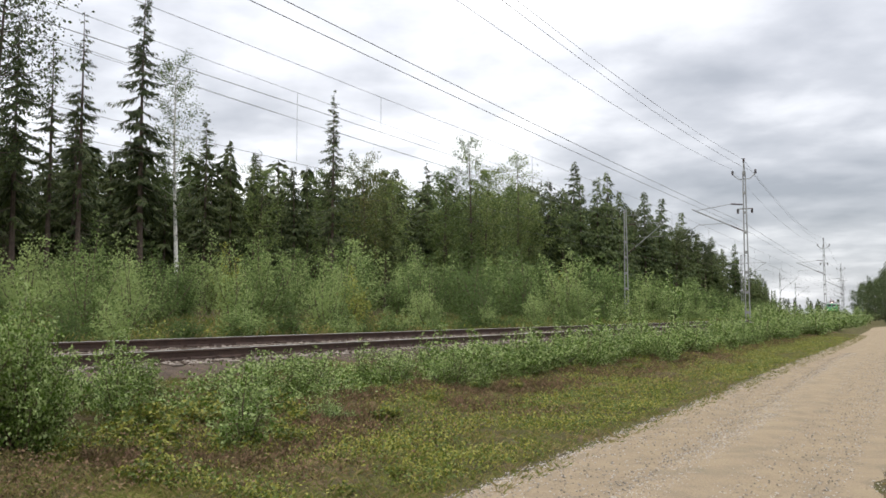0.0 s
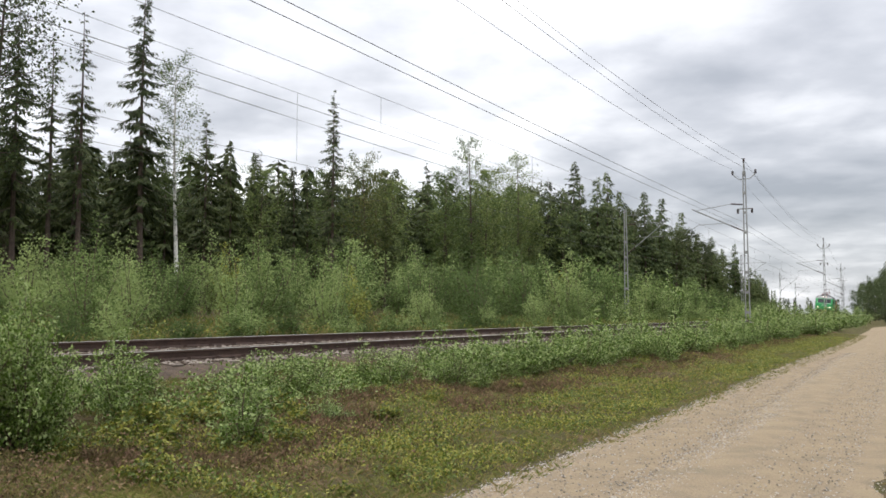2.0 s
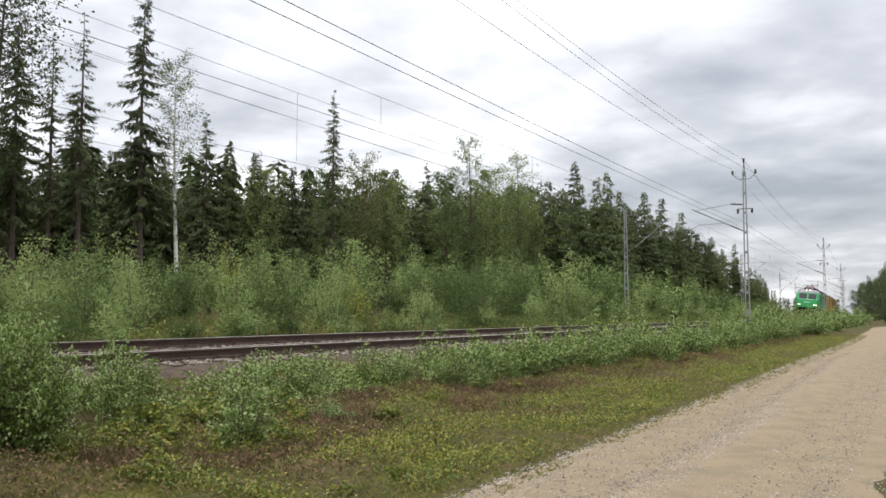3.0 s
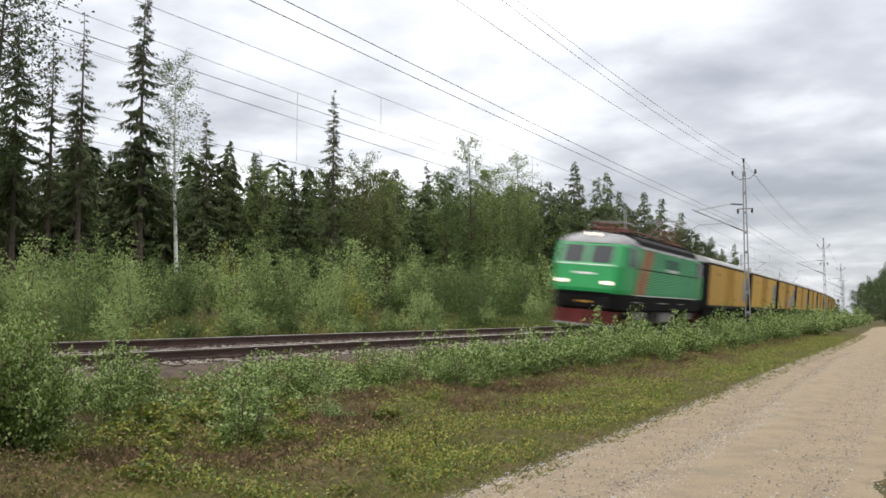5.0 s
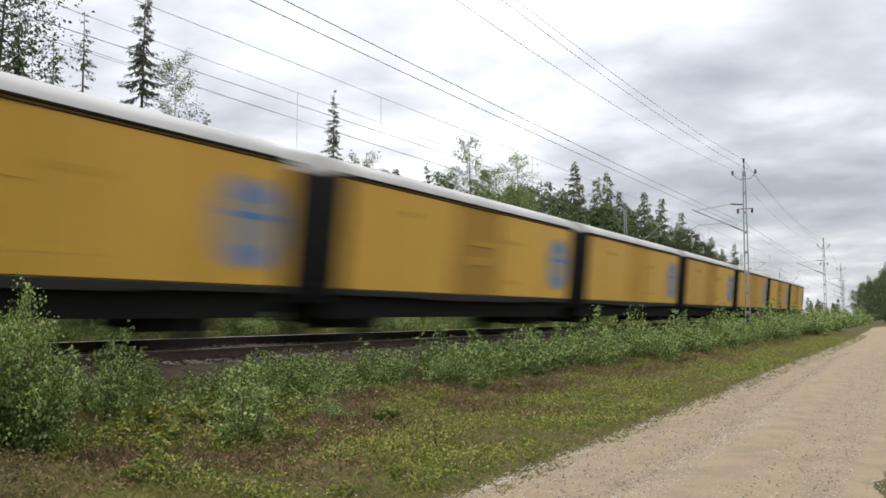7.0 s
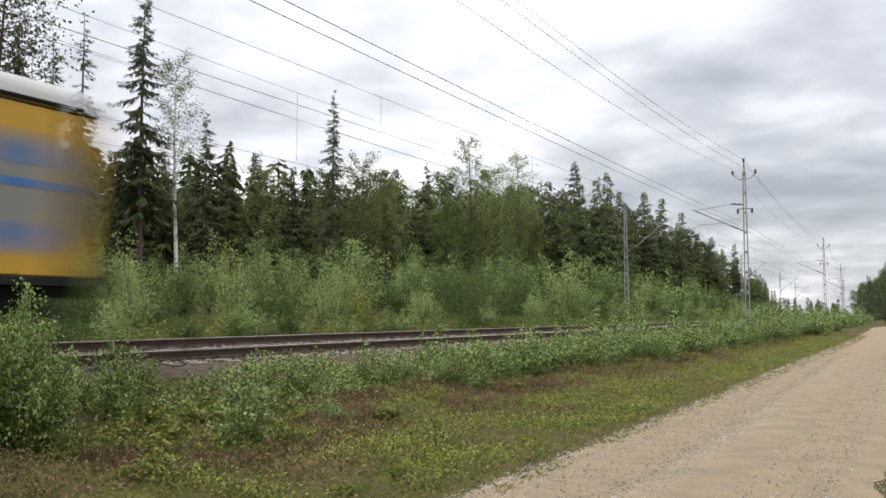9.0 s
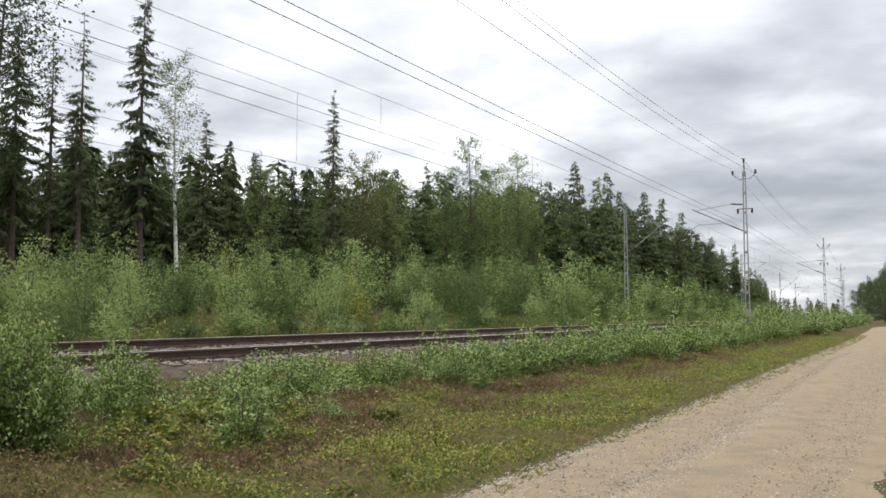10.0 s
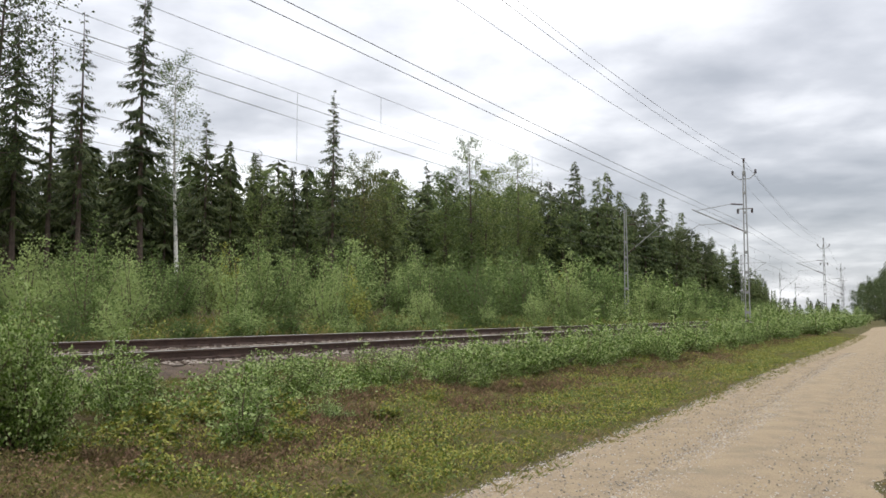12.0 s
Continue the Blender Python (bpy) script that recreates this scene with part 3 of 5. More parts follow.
def tree(kind):
    """kinds: 0-2 full spruce, 3 tall bare-stemmed spruce, 4 sparse spruce, 5 birch, 6 tall broadleaf, 7 pine, 8 yellowing broadleaf, 9 round dark broadleaf; all 16 m at size 1."""
    group = "trees of the forest edge"
    if kind in (0, 1, 2):
        w, c = spruce_meshes(200 + kind, 16, (2.9, 2.4, 3.2)[kind], (0.34, 0.42, 0.30)[kind], layers=0.58, boughs=False)
        return plant("spruce", w, c, BARK, NEEDLE, ("dark green spruce with drooping boughs", "narrow dark spruce at the forest edge", "broad dense spruce in the forest")[kind], "spruce tree", group)
    if kind == 3:
        w, c = spruce_meshes(213, 16, 3.0, 0.30, 0.66, droop=0.5, layers=0.34, spray=0.5)
        return plant("spruce", w, c, BARK, NEEDLE, "tall spruce with a bare lower stem and drooping boughs", "spruce tree", group)
    if kind == 4:
        w, c = spruce_meshes(224, 16, 1.9, 0.30, 0.5, droop=0.45, layers=0.40, spray=0.5)
        return plant("spruce", w, c, BARK, NEEDLE, "thin sparse spruce with gaps between its boughs", "spruce tree", group)
    # distant spruces, in the needle colour paled for haze
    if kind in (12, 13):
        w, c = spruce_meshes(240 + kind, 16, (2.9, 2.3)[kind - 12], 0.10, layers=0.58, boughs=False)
        return plant("spruce", w, c, BARK, NEEDLE_HAZED, ("green spruce with a full pointed crown", "narrow green spruce with a pointed top")[kind - 12], "spruce tree", group)
    if kind == 10:
        w, c = broadleaf_meshes(290, 16, 2.9, 0.30, 8500, 0.135, clumps=46)
        return plant("broadleaf_tree", w, c, BARK, DARK_LEAF, "tall ragged broadleaf with small dark leaves", "tree", group)
    if kind == 11:
        w, c = spruce_meshes(231, 16, 1.9, 0.30, 0.75, droop=0.5, layers=0.34, spray=0.52)
        return plant("spruce", w, c, BARK, NEEDLE, "slim tall spruce standing above the wood", "spruce tree", group)
    if kind == 5:
        w, c = broadleaf_meshes(235, 16, 2.3, 0.36, 6000, 0.10, slim=0.8, clumps=32)
        return plant("birch_tree", w, c, BIRCH_BARK, TREE_LEAF, "slender birch with white bark and light crown", "birch tree", group)
    if kind == 15:
        w, c = broadleaf_meshes(235, 16, 2.5, 0.25, 5200, 0.13, slim=0.85, clumps=34)
        return plant("birch_tree", w, c, BARK, TREE_LEAF, "airy birch with a grey stem above the wood", "birch tree", group)
    if kind == 6:
        w, c = broadleaf_meshes(246, 16, 3.4, 0.22, 3200, 0.25, clumps=34)
        return plant("broadleaf_tree", w, c, BARK, TREE_LEAF, "tall green broadleaf tree with an uneven crown", "tree", group)
    if kind == 7:
        w, c = broadleaf_meshes(257, 16, 2.6, 0.55, 3200, 0.20, clumps=22)
        return plant("pine_tree", w, c, BARK, NEEDLE, "pine with a bare stem and a ragged dark crown", "pine tree", group)
    if kind == 8:
        w, c = broadleaf_meshes(268, 16, 3.2, 0.30, 6800, 0.165, clumps=36)
        return plant("broadleaf_tree", w, c, BARK, TURNING_LEAF, "green broadleaf tree turning yellow-brown at the forest edge", "tree", group)
    if kind == 14:
        w, c = broadleaf_meshes(312, 16, 3.3, 0.20, 6500, 0.165, clumps=36)
        return plant("broadleaf_tree", w, c, BARK, TREE_LEAF, "full green broadleaf tree with fine uneven foliage", "tree", group)
    w, c = broadleaf_meshes(279, 16, 5.5, 0.04, 6500, 0.33, clumps=46)
    return plant("broadleaf_tree", w, c, BARK, DARK_LEAF, "wide dark broadleaf tree beside the road", "tree", group)


def put_tree(kind, s, off, top, turn, slim=1.0, lean=(0, 0)):
    h = top - ground_z(s, off)
    stock.put(("tree", kind), lambda: tree(kind), at(s, off, turn, h / 16.0, 0.1, lean, slim))


# forest edge: kind, s, off, height of the top
EDGE_NEAR = [(10, 20.3, -22, 18.8), (10, 18.2, -23, 17.8), (3, 22.6, -23.5, 15.8), (3, 17.0, -25, 16.5), (10, 15.5, -22, 17.0), (3, 27.5, -26, 13.2), (2, 23.0, -27, 13.0), (4, 24.6, -24, 15.2), (4, 25.5, -23, 16.3), (3, 30.15, -24, 19.0), (5, 31.8, -23, 15.9),
             (3, 37.5, -27, 14.3), (1, 39.6, -27, 13.0), (4, 46.1, -30, 13.7), (1, 44.5, -29, 12.6), (0, 53.7, -34, 13.6), (11, 46.8, -24, 17.6)]
EDGE_MID = [(14, 42.0, -26.5, 11.6), (14, 49.0, -26, 12.4), (8, 52.2, -25, 13.5), (8, 55.5, -26, 13.2), (14, 59.0, -27, 13.3), (0, 64.7, -30, 15.6), (3, 70.5, -30, 16.6), (14, 67.5, -26, 15.2), (15, 70.4, -25, 18.9),
            (14, 71.5, -24, 16.0), (15, 83.0, -26, 19.5), (14, 76.0, -25, 14.0), (14, 80.0, -26, 15.5), (14, 87.0, -26, 15.5), (7, 90.5, -27, 17.0), (0, 96.0, -27, 18.6), (1, 115.3, -30, 24.0)]
EDGE_FAR = [(12, 108.0, -27, 19.5), (12, 112.5, -26, 21.0), (12, 118.0, -26, 22.5), (13, 124.0, -26, 20.5), (12, 131.0, -27, 20.0), (13, 144.4, -27, 23.2), (13, 158.2, -27, 23.8), (12, 151.0, -26, 20.0), (13, 178.0, -27, 23.3),
            (12, 168.0, -26, 19.5), (13, 199.0, -27, 20.5), (12, 213.5, -26, 21.0), (13, 228.0, -25, 19.0), (12, 245.0, -24, 21.5), (13, 262.0, -25, 19.0)]


def build_forest():
    rng = random.Random(11)
    for kind, s, off, top in EDGE_NEAR + EDGE_MID + EDGE_FAR:
        put_tree(kind, s, off, top, rng.uniform(0, 6.28), 1.15 if s > 90 else 1.0)
    # the wood behind, darker and lower than the edge trees' tops
    for row, off in enumerate((-27.5, -31, -35)):
        s = 10.0 + row
        while s < 260:
            near = s < 62
            low = 9.6 if near else float(np.interp(s, [62, 80, 105, 150, 260], [10.5, 12.3, 15.0, 16.8, 16.0]))
            top = low + rng.uniform(-1.2, 2.0) + row * 0.35
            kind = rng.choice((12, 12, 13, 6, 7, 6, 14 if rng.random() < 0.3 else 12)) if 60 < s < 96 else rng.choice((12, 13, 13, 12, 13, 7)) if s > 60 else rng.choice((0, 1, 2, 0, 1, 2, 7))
            put_tree(kind, s, off + rng.uniform(-1.6, 1.6), top + 1.5, rng.uniform(0, 6.28), rng.uniform(1.0, 1.4) if near else rng.uniform(1.05, 1.4))
            s += rng.uniform(2.6, 4.2) * (1.0 if s < 110 else 1.7)
    for i in range(14):
        s = 262 + i * 7.0
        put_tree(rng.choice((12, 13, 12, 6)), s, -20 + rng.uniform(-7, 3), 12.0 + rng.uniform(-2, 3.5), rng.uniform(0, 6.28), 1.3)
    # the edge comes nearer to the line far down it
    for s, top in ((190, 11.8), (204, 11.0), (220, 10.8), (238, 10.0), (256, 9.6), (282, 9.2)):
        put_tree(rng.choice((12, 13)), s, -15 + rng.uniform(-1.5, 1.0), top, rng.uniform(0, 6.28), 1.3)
    # road side, far off
    for s, off, top in ((132, 17.6, 9.6), (150, 12.6, 9.4), (158, 14.5, 11.0), (166, 11.0, 9.0), (176, 12.5, 10.5), (186, 10.5, 8.5), (198, 12.5, 11.0), (214, 9.5, 9.0), (235, 11, 10.5), (260, 9, 9.5), (290, 10, 11), (330, 8, 10)):
        put_tree(9, s, off, top, rng.uniform(0, 6.28))


def deep_woods():
    """Trees far inside the wood, too crowded to count: coarse boughs on stems."""
    rng = np.random.default_rng(91)
    wood, fol = Geo(), []
    spots = []
    for off in (-32.5, -36, -40, -43, -47, -53, -60, -68):
        s = 6.0
        while s < 270:
            spots.append((s + rng.uniform(-1, 1), off + rng.uniform(-2, 2), float(np.interp(s, [10, 60, 100, 140], [9.5, 11.0, 14.0, 17.5])) + rng.uniform(-2, 2.0)))
            s += rng.uniform(2.2, 4.0) * (1.0 if s < 90 else 1.7)
    for i in range(90):
        spots.append((rng.uniform(430, 640), rng.uniform(-70, 90), rng.uniform(6, 10)))
    for s, off, h in spots:
        x, y, _ = along(s, off)
        z = ground_z(s, off)
        wood.tube([(x, y, z - 0.2), (x, y, z + h * 0.6), (x, y, z + h)], [0.14, 0.09, 0.02], 5, cap=False)
        m = 260
        u = rng.random(m) ** 1.15 * 0.94 + 0.05
        a = rng.uniform(0, 6.28, m)
        r = (0.25 + 0.17 * h) * (1.02 - u) ** 0.8 * np.sqrt(rng.random(m))
        base = np.stack([x + r * np.cos(a), y + r * np.sin(a), z + h * u], 1)
        d = np.stack([np.cos(a), np.sin(a), rng.uniform(-1.0, -0.1, m)], 1) * (0.75 * rng.uniform(0.5, 1.2, m))[:, None]
        w = np.stack([-np.sin(a), np.cos(a), rng.normal(size=m) * 0.4], 1) * 0.24
        fol.append(np.stack([base, base + d * 0.5 + w, base + d, base + d * 0.5 - w], 1))
    t = thing("deep_woods", "dark crowded conifers deep inside the wood", "woods", kind="stuff")
    tagged(part("stems", wood, BARK, t), kind="stuff")
    tagged(part("boughs", Geo().quads(np.concatenate(fol)), NEEDLE, t), kind="stuff")


def build_saplings():
    rng = random.Random(23)
    for s, off, turn, size in ((5.15, 3.95, 0.4, 1.04), (4.75, 3.6, 2.0, 1.08), (5.7, 3.0, 4.0, 0.9)):
        stock.put("big_bush", big_bush, at(s, off, turn, size, slim=0.80))
    # kind, s, off, height
    for kind, s, off, h in ((0, 7.4, 2.6, 0.95), (4, 7.9, 2.4, 0.7), (0, 6.7, 3.4, 0.8), (1, 8.3, 4.0, 0.78), (0, 7.0, 5.2, 0.95), (3, 7.6, 4.6, 0.5), (1, 9.8, 3.5, 0.8),
                            (0, 9.4, 3.3, 0.75), (4, 10.4, 3.4, 0.8), (1, 11.8, 3.4, 0.85), (0, 12.2, 3.6, 0.7), (4, 13.3, 3.2, 0.6),
                            (0, 15.2, 3.6, 1.12), (1, 16.0, 3.3, 1.0), (4, 16.8, 3.6, 1.0), (1, 17.6, 4.0, 0.85), (0, 18.9, 3.6, 0.8),
                            (4, 20.2, 3.8, 0.9), (1, 21.5, 3.4, 1.0), (0, 22.0, 3.9, 1.15), (2, 22.4, 3.7, 1.55), (4, 22.8, 3.6, 1.35), (0, 24.9, 3.4, 1.2)):
        put_sapling(kind, s, off, rng.uniform(0, 6.28), h, 1.15)
    for i in range(6):
        s, off = 5.6 + 5.5 * rng.random(), 2.6 + 2.2 * rng.random()
        kind = rng.choice((1, 3, 4))
        put_sapling(kind, s, off, rng.uniform(0, 6.28), rng.uniform(0.25, 0.45), 1.5)
    for i in range(34):
        s, off = 13.5 + i * 0.38 + rng.uniform(-0.4, 0.4), 3.0 + 1.4 * rng.random()
        kind = rng.randrange(5)
        put_sapling(kind, s, off, rng.uniform(0, 6.28), rng.uniform(0.5, 1.12), rng.uniform(0.9, 1.2))
    for i in range(120):
        s = 25.5 + i * 0.9 + rng.uniform(-0.6, 0.6) + max(0, i - 60) * 0.55
        off = 3.1 + rng.random() ** 1.3 * 2.1
        h = rng.uniform(0.75, 1.25) * float(np.interp(s, [25, 45, 80], [1.2, 1.35, 1.5])) * (1.0 + 0.25 * (rng.random() < 0.25))
        kind = rng.randrange(5)
        put_sapling(kind, s, off, rng.uniform(0, 6.28), h, rng.uniform(0.85, 1.2))
    for s, off, h in ((43.5, 3.6, 1.6), (53, 4.4, 1.6), (60, 5.6, 1.9), (64, 5.2, 1.7), (80, 5.5, 2.2), (98, 5.4, 2.3), (112, 6, 2.2), (125, 6, 2.6), (140, 6, 2.6)):
        kind = rng.choice((1, 3))
        put_sapling(kind, s, off, rng.uniform(0, 6.28), h, 1.5)


def build_thicket():
    rng = random.Random(31)
    for i in range(256):
        u = (i + 0.5) / 256
        s = 3 + 150 * u ** 1.25
        depth = ((i * 0.6180339) % 1.0)
        off = -4.2 - 19.5 * depth ** 1.15
        h = float(np.interp(-off, [3.5, 5, 7, 10, 14, 24], [0.8, 1.3, 2.3, 3.1, 3.7, 3.8])) * rng.uniform(0.68, 1.35) * (0.98 + 0.50 * min(1, max(0, s - 12) / 35))
        h = min(h, (0.087 * along(s, off)[1] * rng.uniform(0.78, 1.16) + EYE_Z - ground_z(s, off)))
        # the bank grows lower away from the clearing
        h = max(0.7, min(h, float(np.interp(s, [45, 67, 85, 115, 150], [7.1, 6.8, 5.9, 4.3, 3.5])) * rng.uniform(0.88, 1.12) - ground_z(s, off)))
        fine = s < 56
        roll = rng.random()
        kind = rng.randrange(4) if roll < 0.90 else rng.choice((4, 5))
        stock.put(("bank", kind, fine), lambda: thicket_bush(kind, fine), at(s + rng.uniform(-0.8, 0.8), off, rng.uniform(0, 6.28), h / 3.0, slim=rng.uniform(0.95, 1.3)))


def build_bank_middle():
    """Tall bushes that close the middle of the bank."""
    rng = random.Random(52)
    for i in range(14):
        s, off = 17 + i * 2.6 + rng.uniform(-0.6, 0.6), -9.5 - 4.0 * rng.random()
        kind = rng.randrange(4)
        stock.put(("bank", kind, True), lambda: thicket_bush(kind, True), at(s, off, rng.uniform(0, 6.28), rng.uniform(0.85, 1.25), slim=rng.uniform(0.9, 1.2)))


def build_bank_foot():
    """Low bushes right behind the far rail."""
    rng = random.Random(44)
    for i in range(29):
        s = 4 + i * 1.3 + rng.uniform(-0.5, 0.5)
        kind = rng.randrange(4)
        stock.put(("bank", kind, False), lambda: thicket_bush(kind, False), at(s, -3.3 - 1.6 * rng.random(), rng.uniform(0, 6.28), rng.uniform(0.22, 0.42), slim=1.35))


def scatter_blades(name, count, pick, height, width, mat_, label, category, lean=0.5, per=5):
    """Tufts of narrow blades."""
    rng = np.random.default_rng(count)
    base = np.array([pick(rng) for _ in range(count)])
    base = np.repeat(base, per, 0) + rng.normal(size=(count * per, 3)) * np.array([0.035, 0.035, 0.0])
    n = len(base)
    d = rng.normal(size=(n, 3)) * lean
    d[:, 2] = 1
    d /= np.linalg.norm(d, axis=1)[:, None]
    L = (height * rng.uniform(0.4, 1.4, n))[:, None]
    a = rng.uniform(0, 6.28, n)
    w = np.stack([np.cos(a), np.sin(a), np.zeros(n)], 1) * width * 0.5
    mid = base + d * L * 0.55
    tip = base + d * L + np.stack([d[:, 0], d[:, 1], -0.3 * np.ones(n)], 1) * L * 0.35
    g = Geo().quads(np.stack([base - w * 0.6, base + w * 0.6, mid + w, tip], 1))
    tagged(part(name, g, mat_), label, category, kind="stuff")


def scatter_herbs(name, count, pick, leaf, height, mat_, label, category, per=9, spread=0.09):
    rng = np.random.default_rng(count + 1)
    base = np.array([pick(rng) for _ in range(count)])
    base = np.repeat(base, per, 0) + np.abs(rng.normal(size=(count * per, 3))) * np.array([0, 0, height]) + rng.normal(size=(count * per, 3)) * np.array([spread, spread, 0])
    g = Geo().quads(leaves(rng, base, leaf, 0.65, up=0.6))
    tagged(part(name, g, mat_), label, category, kind="stuff")


def ground_pick(s0, s1, o0, o1, power=1.8, patch=None, seed=0.0):
    def pick(rng):
        while True:
            s = s0 + (s1 - s0) * rng.random() ** power
            o = rng.uniform(o0, o1)
            if patch is None or noise.noise(Vector((s * 0.55, o * 0.9, seed))) + rng.normal() * 0.12 > patch:
                x, y, _ = along(s, o)
                return x, y, ground_z(s, o) - 0.01
    return pick


LOW_SHRUBS = [(7.9, 3.7, 0.32), (7.2, 4.1, 0.34), (6.6, 4.4, 0.30), (7.5, 4.3, 0.28), (6.3, 4.0, 0.34), (6.9, 3.6, 0.36), (8.6, 4.6, 0.24), (6.1, 4.8, 0.26), (8.9, 3.9, 0.3), (7.8, 5.0, 0.22),
              (7.37, 5.39, 0.24), (9.59, 5.32, 0.26), (5.72, 5.3, 0.25), (8.0, 5.2, 0.18), (6.86, 5.28, 0.2), (5.84, 7.4, 0.14), (11.7, 4.8, 0.2), (5.2, 5.6, 0.22), (15.0, 4.7, 0.2), (21.0, 5.3, 0.22), (6.85, 7.25, 0.12), (9.65, 7.3, 0.12), (8.6, 6.4, 0.14), (13.0, 6.2, 0.15)]


def build_low_shrubs():
    rng = random.Random(57)
    for s, off, h in LOW_SHRUBS:
        def make():
            w, c = sapling_meshes(301, 1.0, 0.75, 11, 1300, 0.135, twig_len=0.35)
            return plant("low_shrub", w, c, TWIG, HERB, "low bright yellow-green shrub in the heath", "shrub", "low shrubs on the verge")
        stock.put("low_shrub", make, at(s, off, rng.uniform(0, 6.28), h, slim=1.35))


build_forest()
deep_woods()
build_low_shrubs()
build_thicket()
build_bank_foot()
build_bank_middle()
build_saplings()
scatter_blades("verge_grass", 21000, ground_pick(3, 70, 1.7, 8.4, 1.9), 0.095, 0.010, GRASS, "short mixed green and dry grass on the verge", "grass", 0.8)
scatter_blades("heather_plumes", 5200, ground_pick(5.5, 75, 3.4, 5.9, 1.4, patch=0.0, seed=4.0), 0.15, 0.013, HEATHER, "rust-brown upright heather along the sapling strip", "heather", 0.45, per=7)
# heather, crowded at the near end so its brown also gives the bush's shade
scatter_herbs("heather", 5000, ground_pick(3, 30, 1.9, 7.0, 2.5, patch=-0.05, seed=3.0), 0.032, 0.085, HEATHER, "faded brown and pink heather patches", "heather", 11, 0.08)
scatter_herbs("bilberry", 10000, ground_pick(5.2, 60, 2.8, 7.8, 1.8, patch=0.08, seed=9.0), 0.036, 0.075, HERB, "low yellow-green bilberry and herbs", "low shrub", 9, 0.08)
scatter_herbs("verge_herbs", 7000, ground_pick(6.5, 60, 5.5, 7.85, 1.7, patch=-0.05, seed=31.0), 0.034, 0.055, HERB, "small yellow-green herbs in the verge moss", "herbs", 7, 0.07)
scatter_herbs("trackside_weeds", 5200, ground_pick(3, 40, 1.55, 4.0, 1.4, patch=0.0, seed=14.0), 0.050, 0.13, NEAR_LEAF, "green weeds along the ballast edge", "weeds", 11, 0.09)
scatter_herbs("bank_herbs", 3000, ground_pick(3, 120, -8.0, -2.6, 1.7, patch=0.05, seed=21.0), 0.070, 0.24, HERB, "tall yellow-green herbs behind the rails", "herbs", 9, 0.13)
scatter_herbs("bank_weeds", 4200, ground_pick(3, 120, -8.0, -2.5, 1.7), 0.070, 0.30, WILLOW_LEAF, "rank green weeds behind the rails", "weeds", 9, 0.12)
scatter_blades("bank_grass", 5000, ground_pick(3, 110, -12.0, -2.4, 1.4), 0.40, 0.022, GRASS, "long pale grass on the bank", "grass", 0.35)
scatter_blades("roadside_grass", 900, ground_pick(3, 60, 11.4, 12.4), 0.09, 0.010, GRASS, "sparse grass on the outer road edge", "grass", 0.8)


# ---- overhead line ----
def lattice_mast(name, height, label, half=0.13):
    """A slim lattice mast of two channel legs joined by battens, standing at its own origin."""
    t = thing(name, label, "catenary mast", "masts along the railway")
    for side in (-1, 1):
        g = Geo().loft([[(side * w - 0.028, -0.05, z), (side * w + 0.028, -0.05, z), (side * w + 0.028, 0.05, z), (side * w - 0.028, 0.05, z)] for z, w in ((-0.6, half), (height, half * 0.45))])
        part("leg", g, GALV, t)
    k = int(height / 1.1)
    for i in range(k + 1):
        z = 0.1 + i * (height - 0.3) / k
        w = half * (1 - 0.55 * z / height) + 0.03
        part("batten", Geo().box(-w, w, -0.056, 0.056, z, z + 0.16), GALV, t)
    part("footing", Geo().box(-0.35, 0.35, -0.35, 0.35, -0.6, 0.10), SLEEPER, t, "concrete mast footing", bevel=0.03)
    return t


def insulator(g, p, q, r=0.05, ribs=6):
    """Ribbed insulator between two points."""
    p, q = np.array(p, float), np.array(q, float)
    pts, rad = [], []
    for i in range(ribs):
        for u, rr in ((0.0, r * 0.45), (0.35, r), (0.65, r), (1.0, r * 0.45)):
            pts.append(p + (q - p) * (i + u * 0.98) / ribs)
            rad.append(rr)
    g.tube(pts, rad, 8)


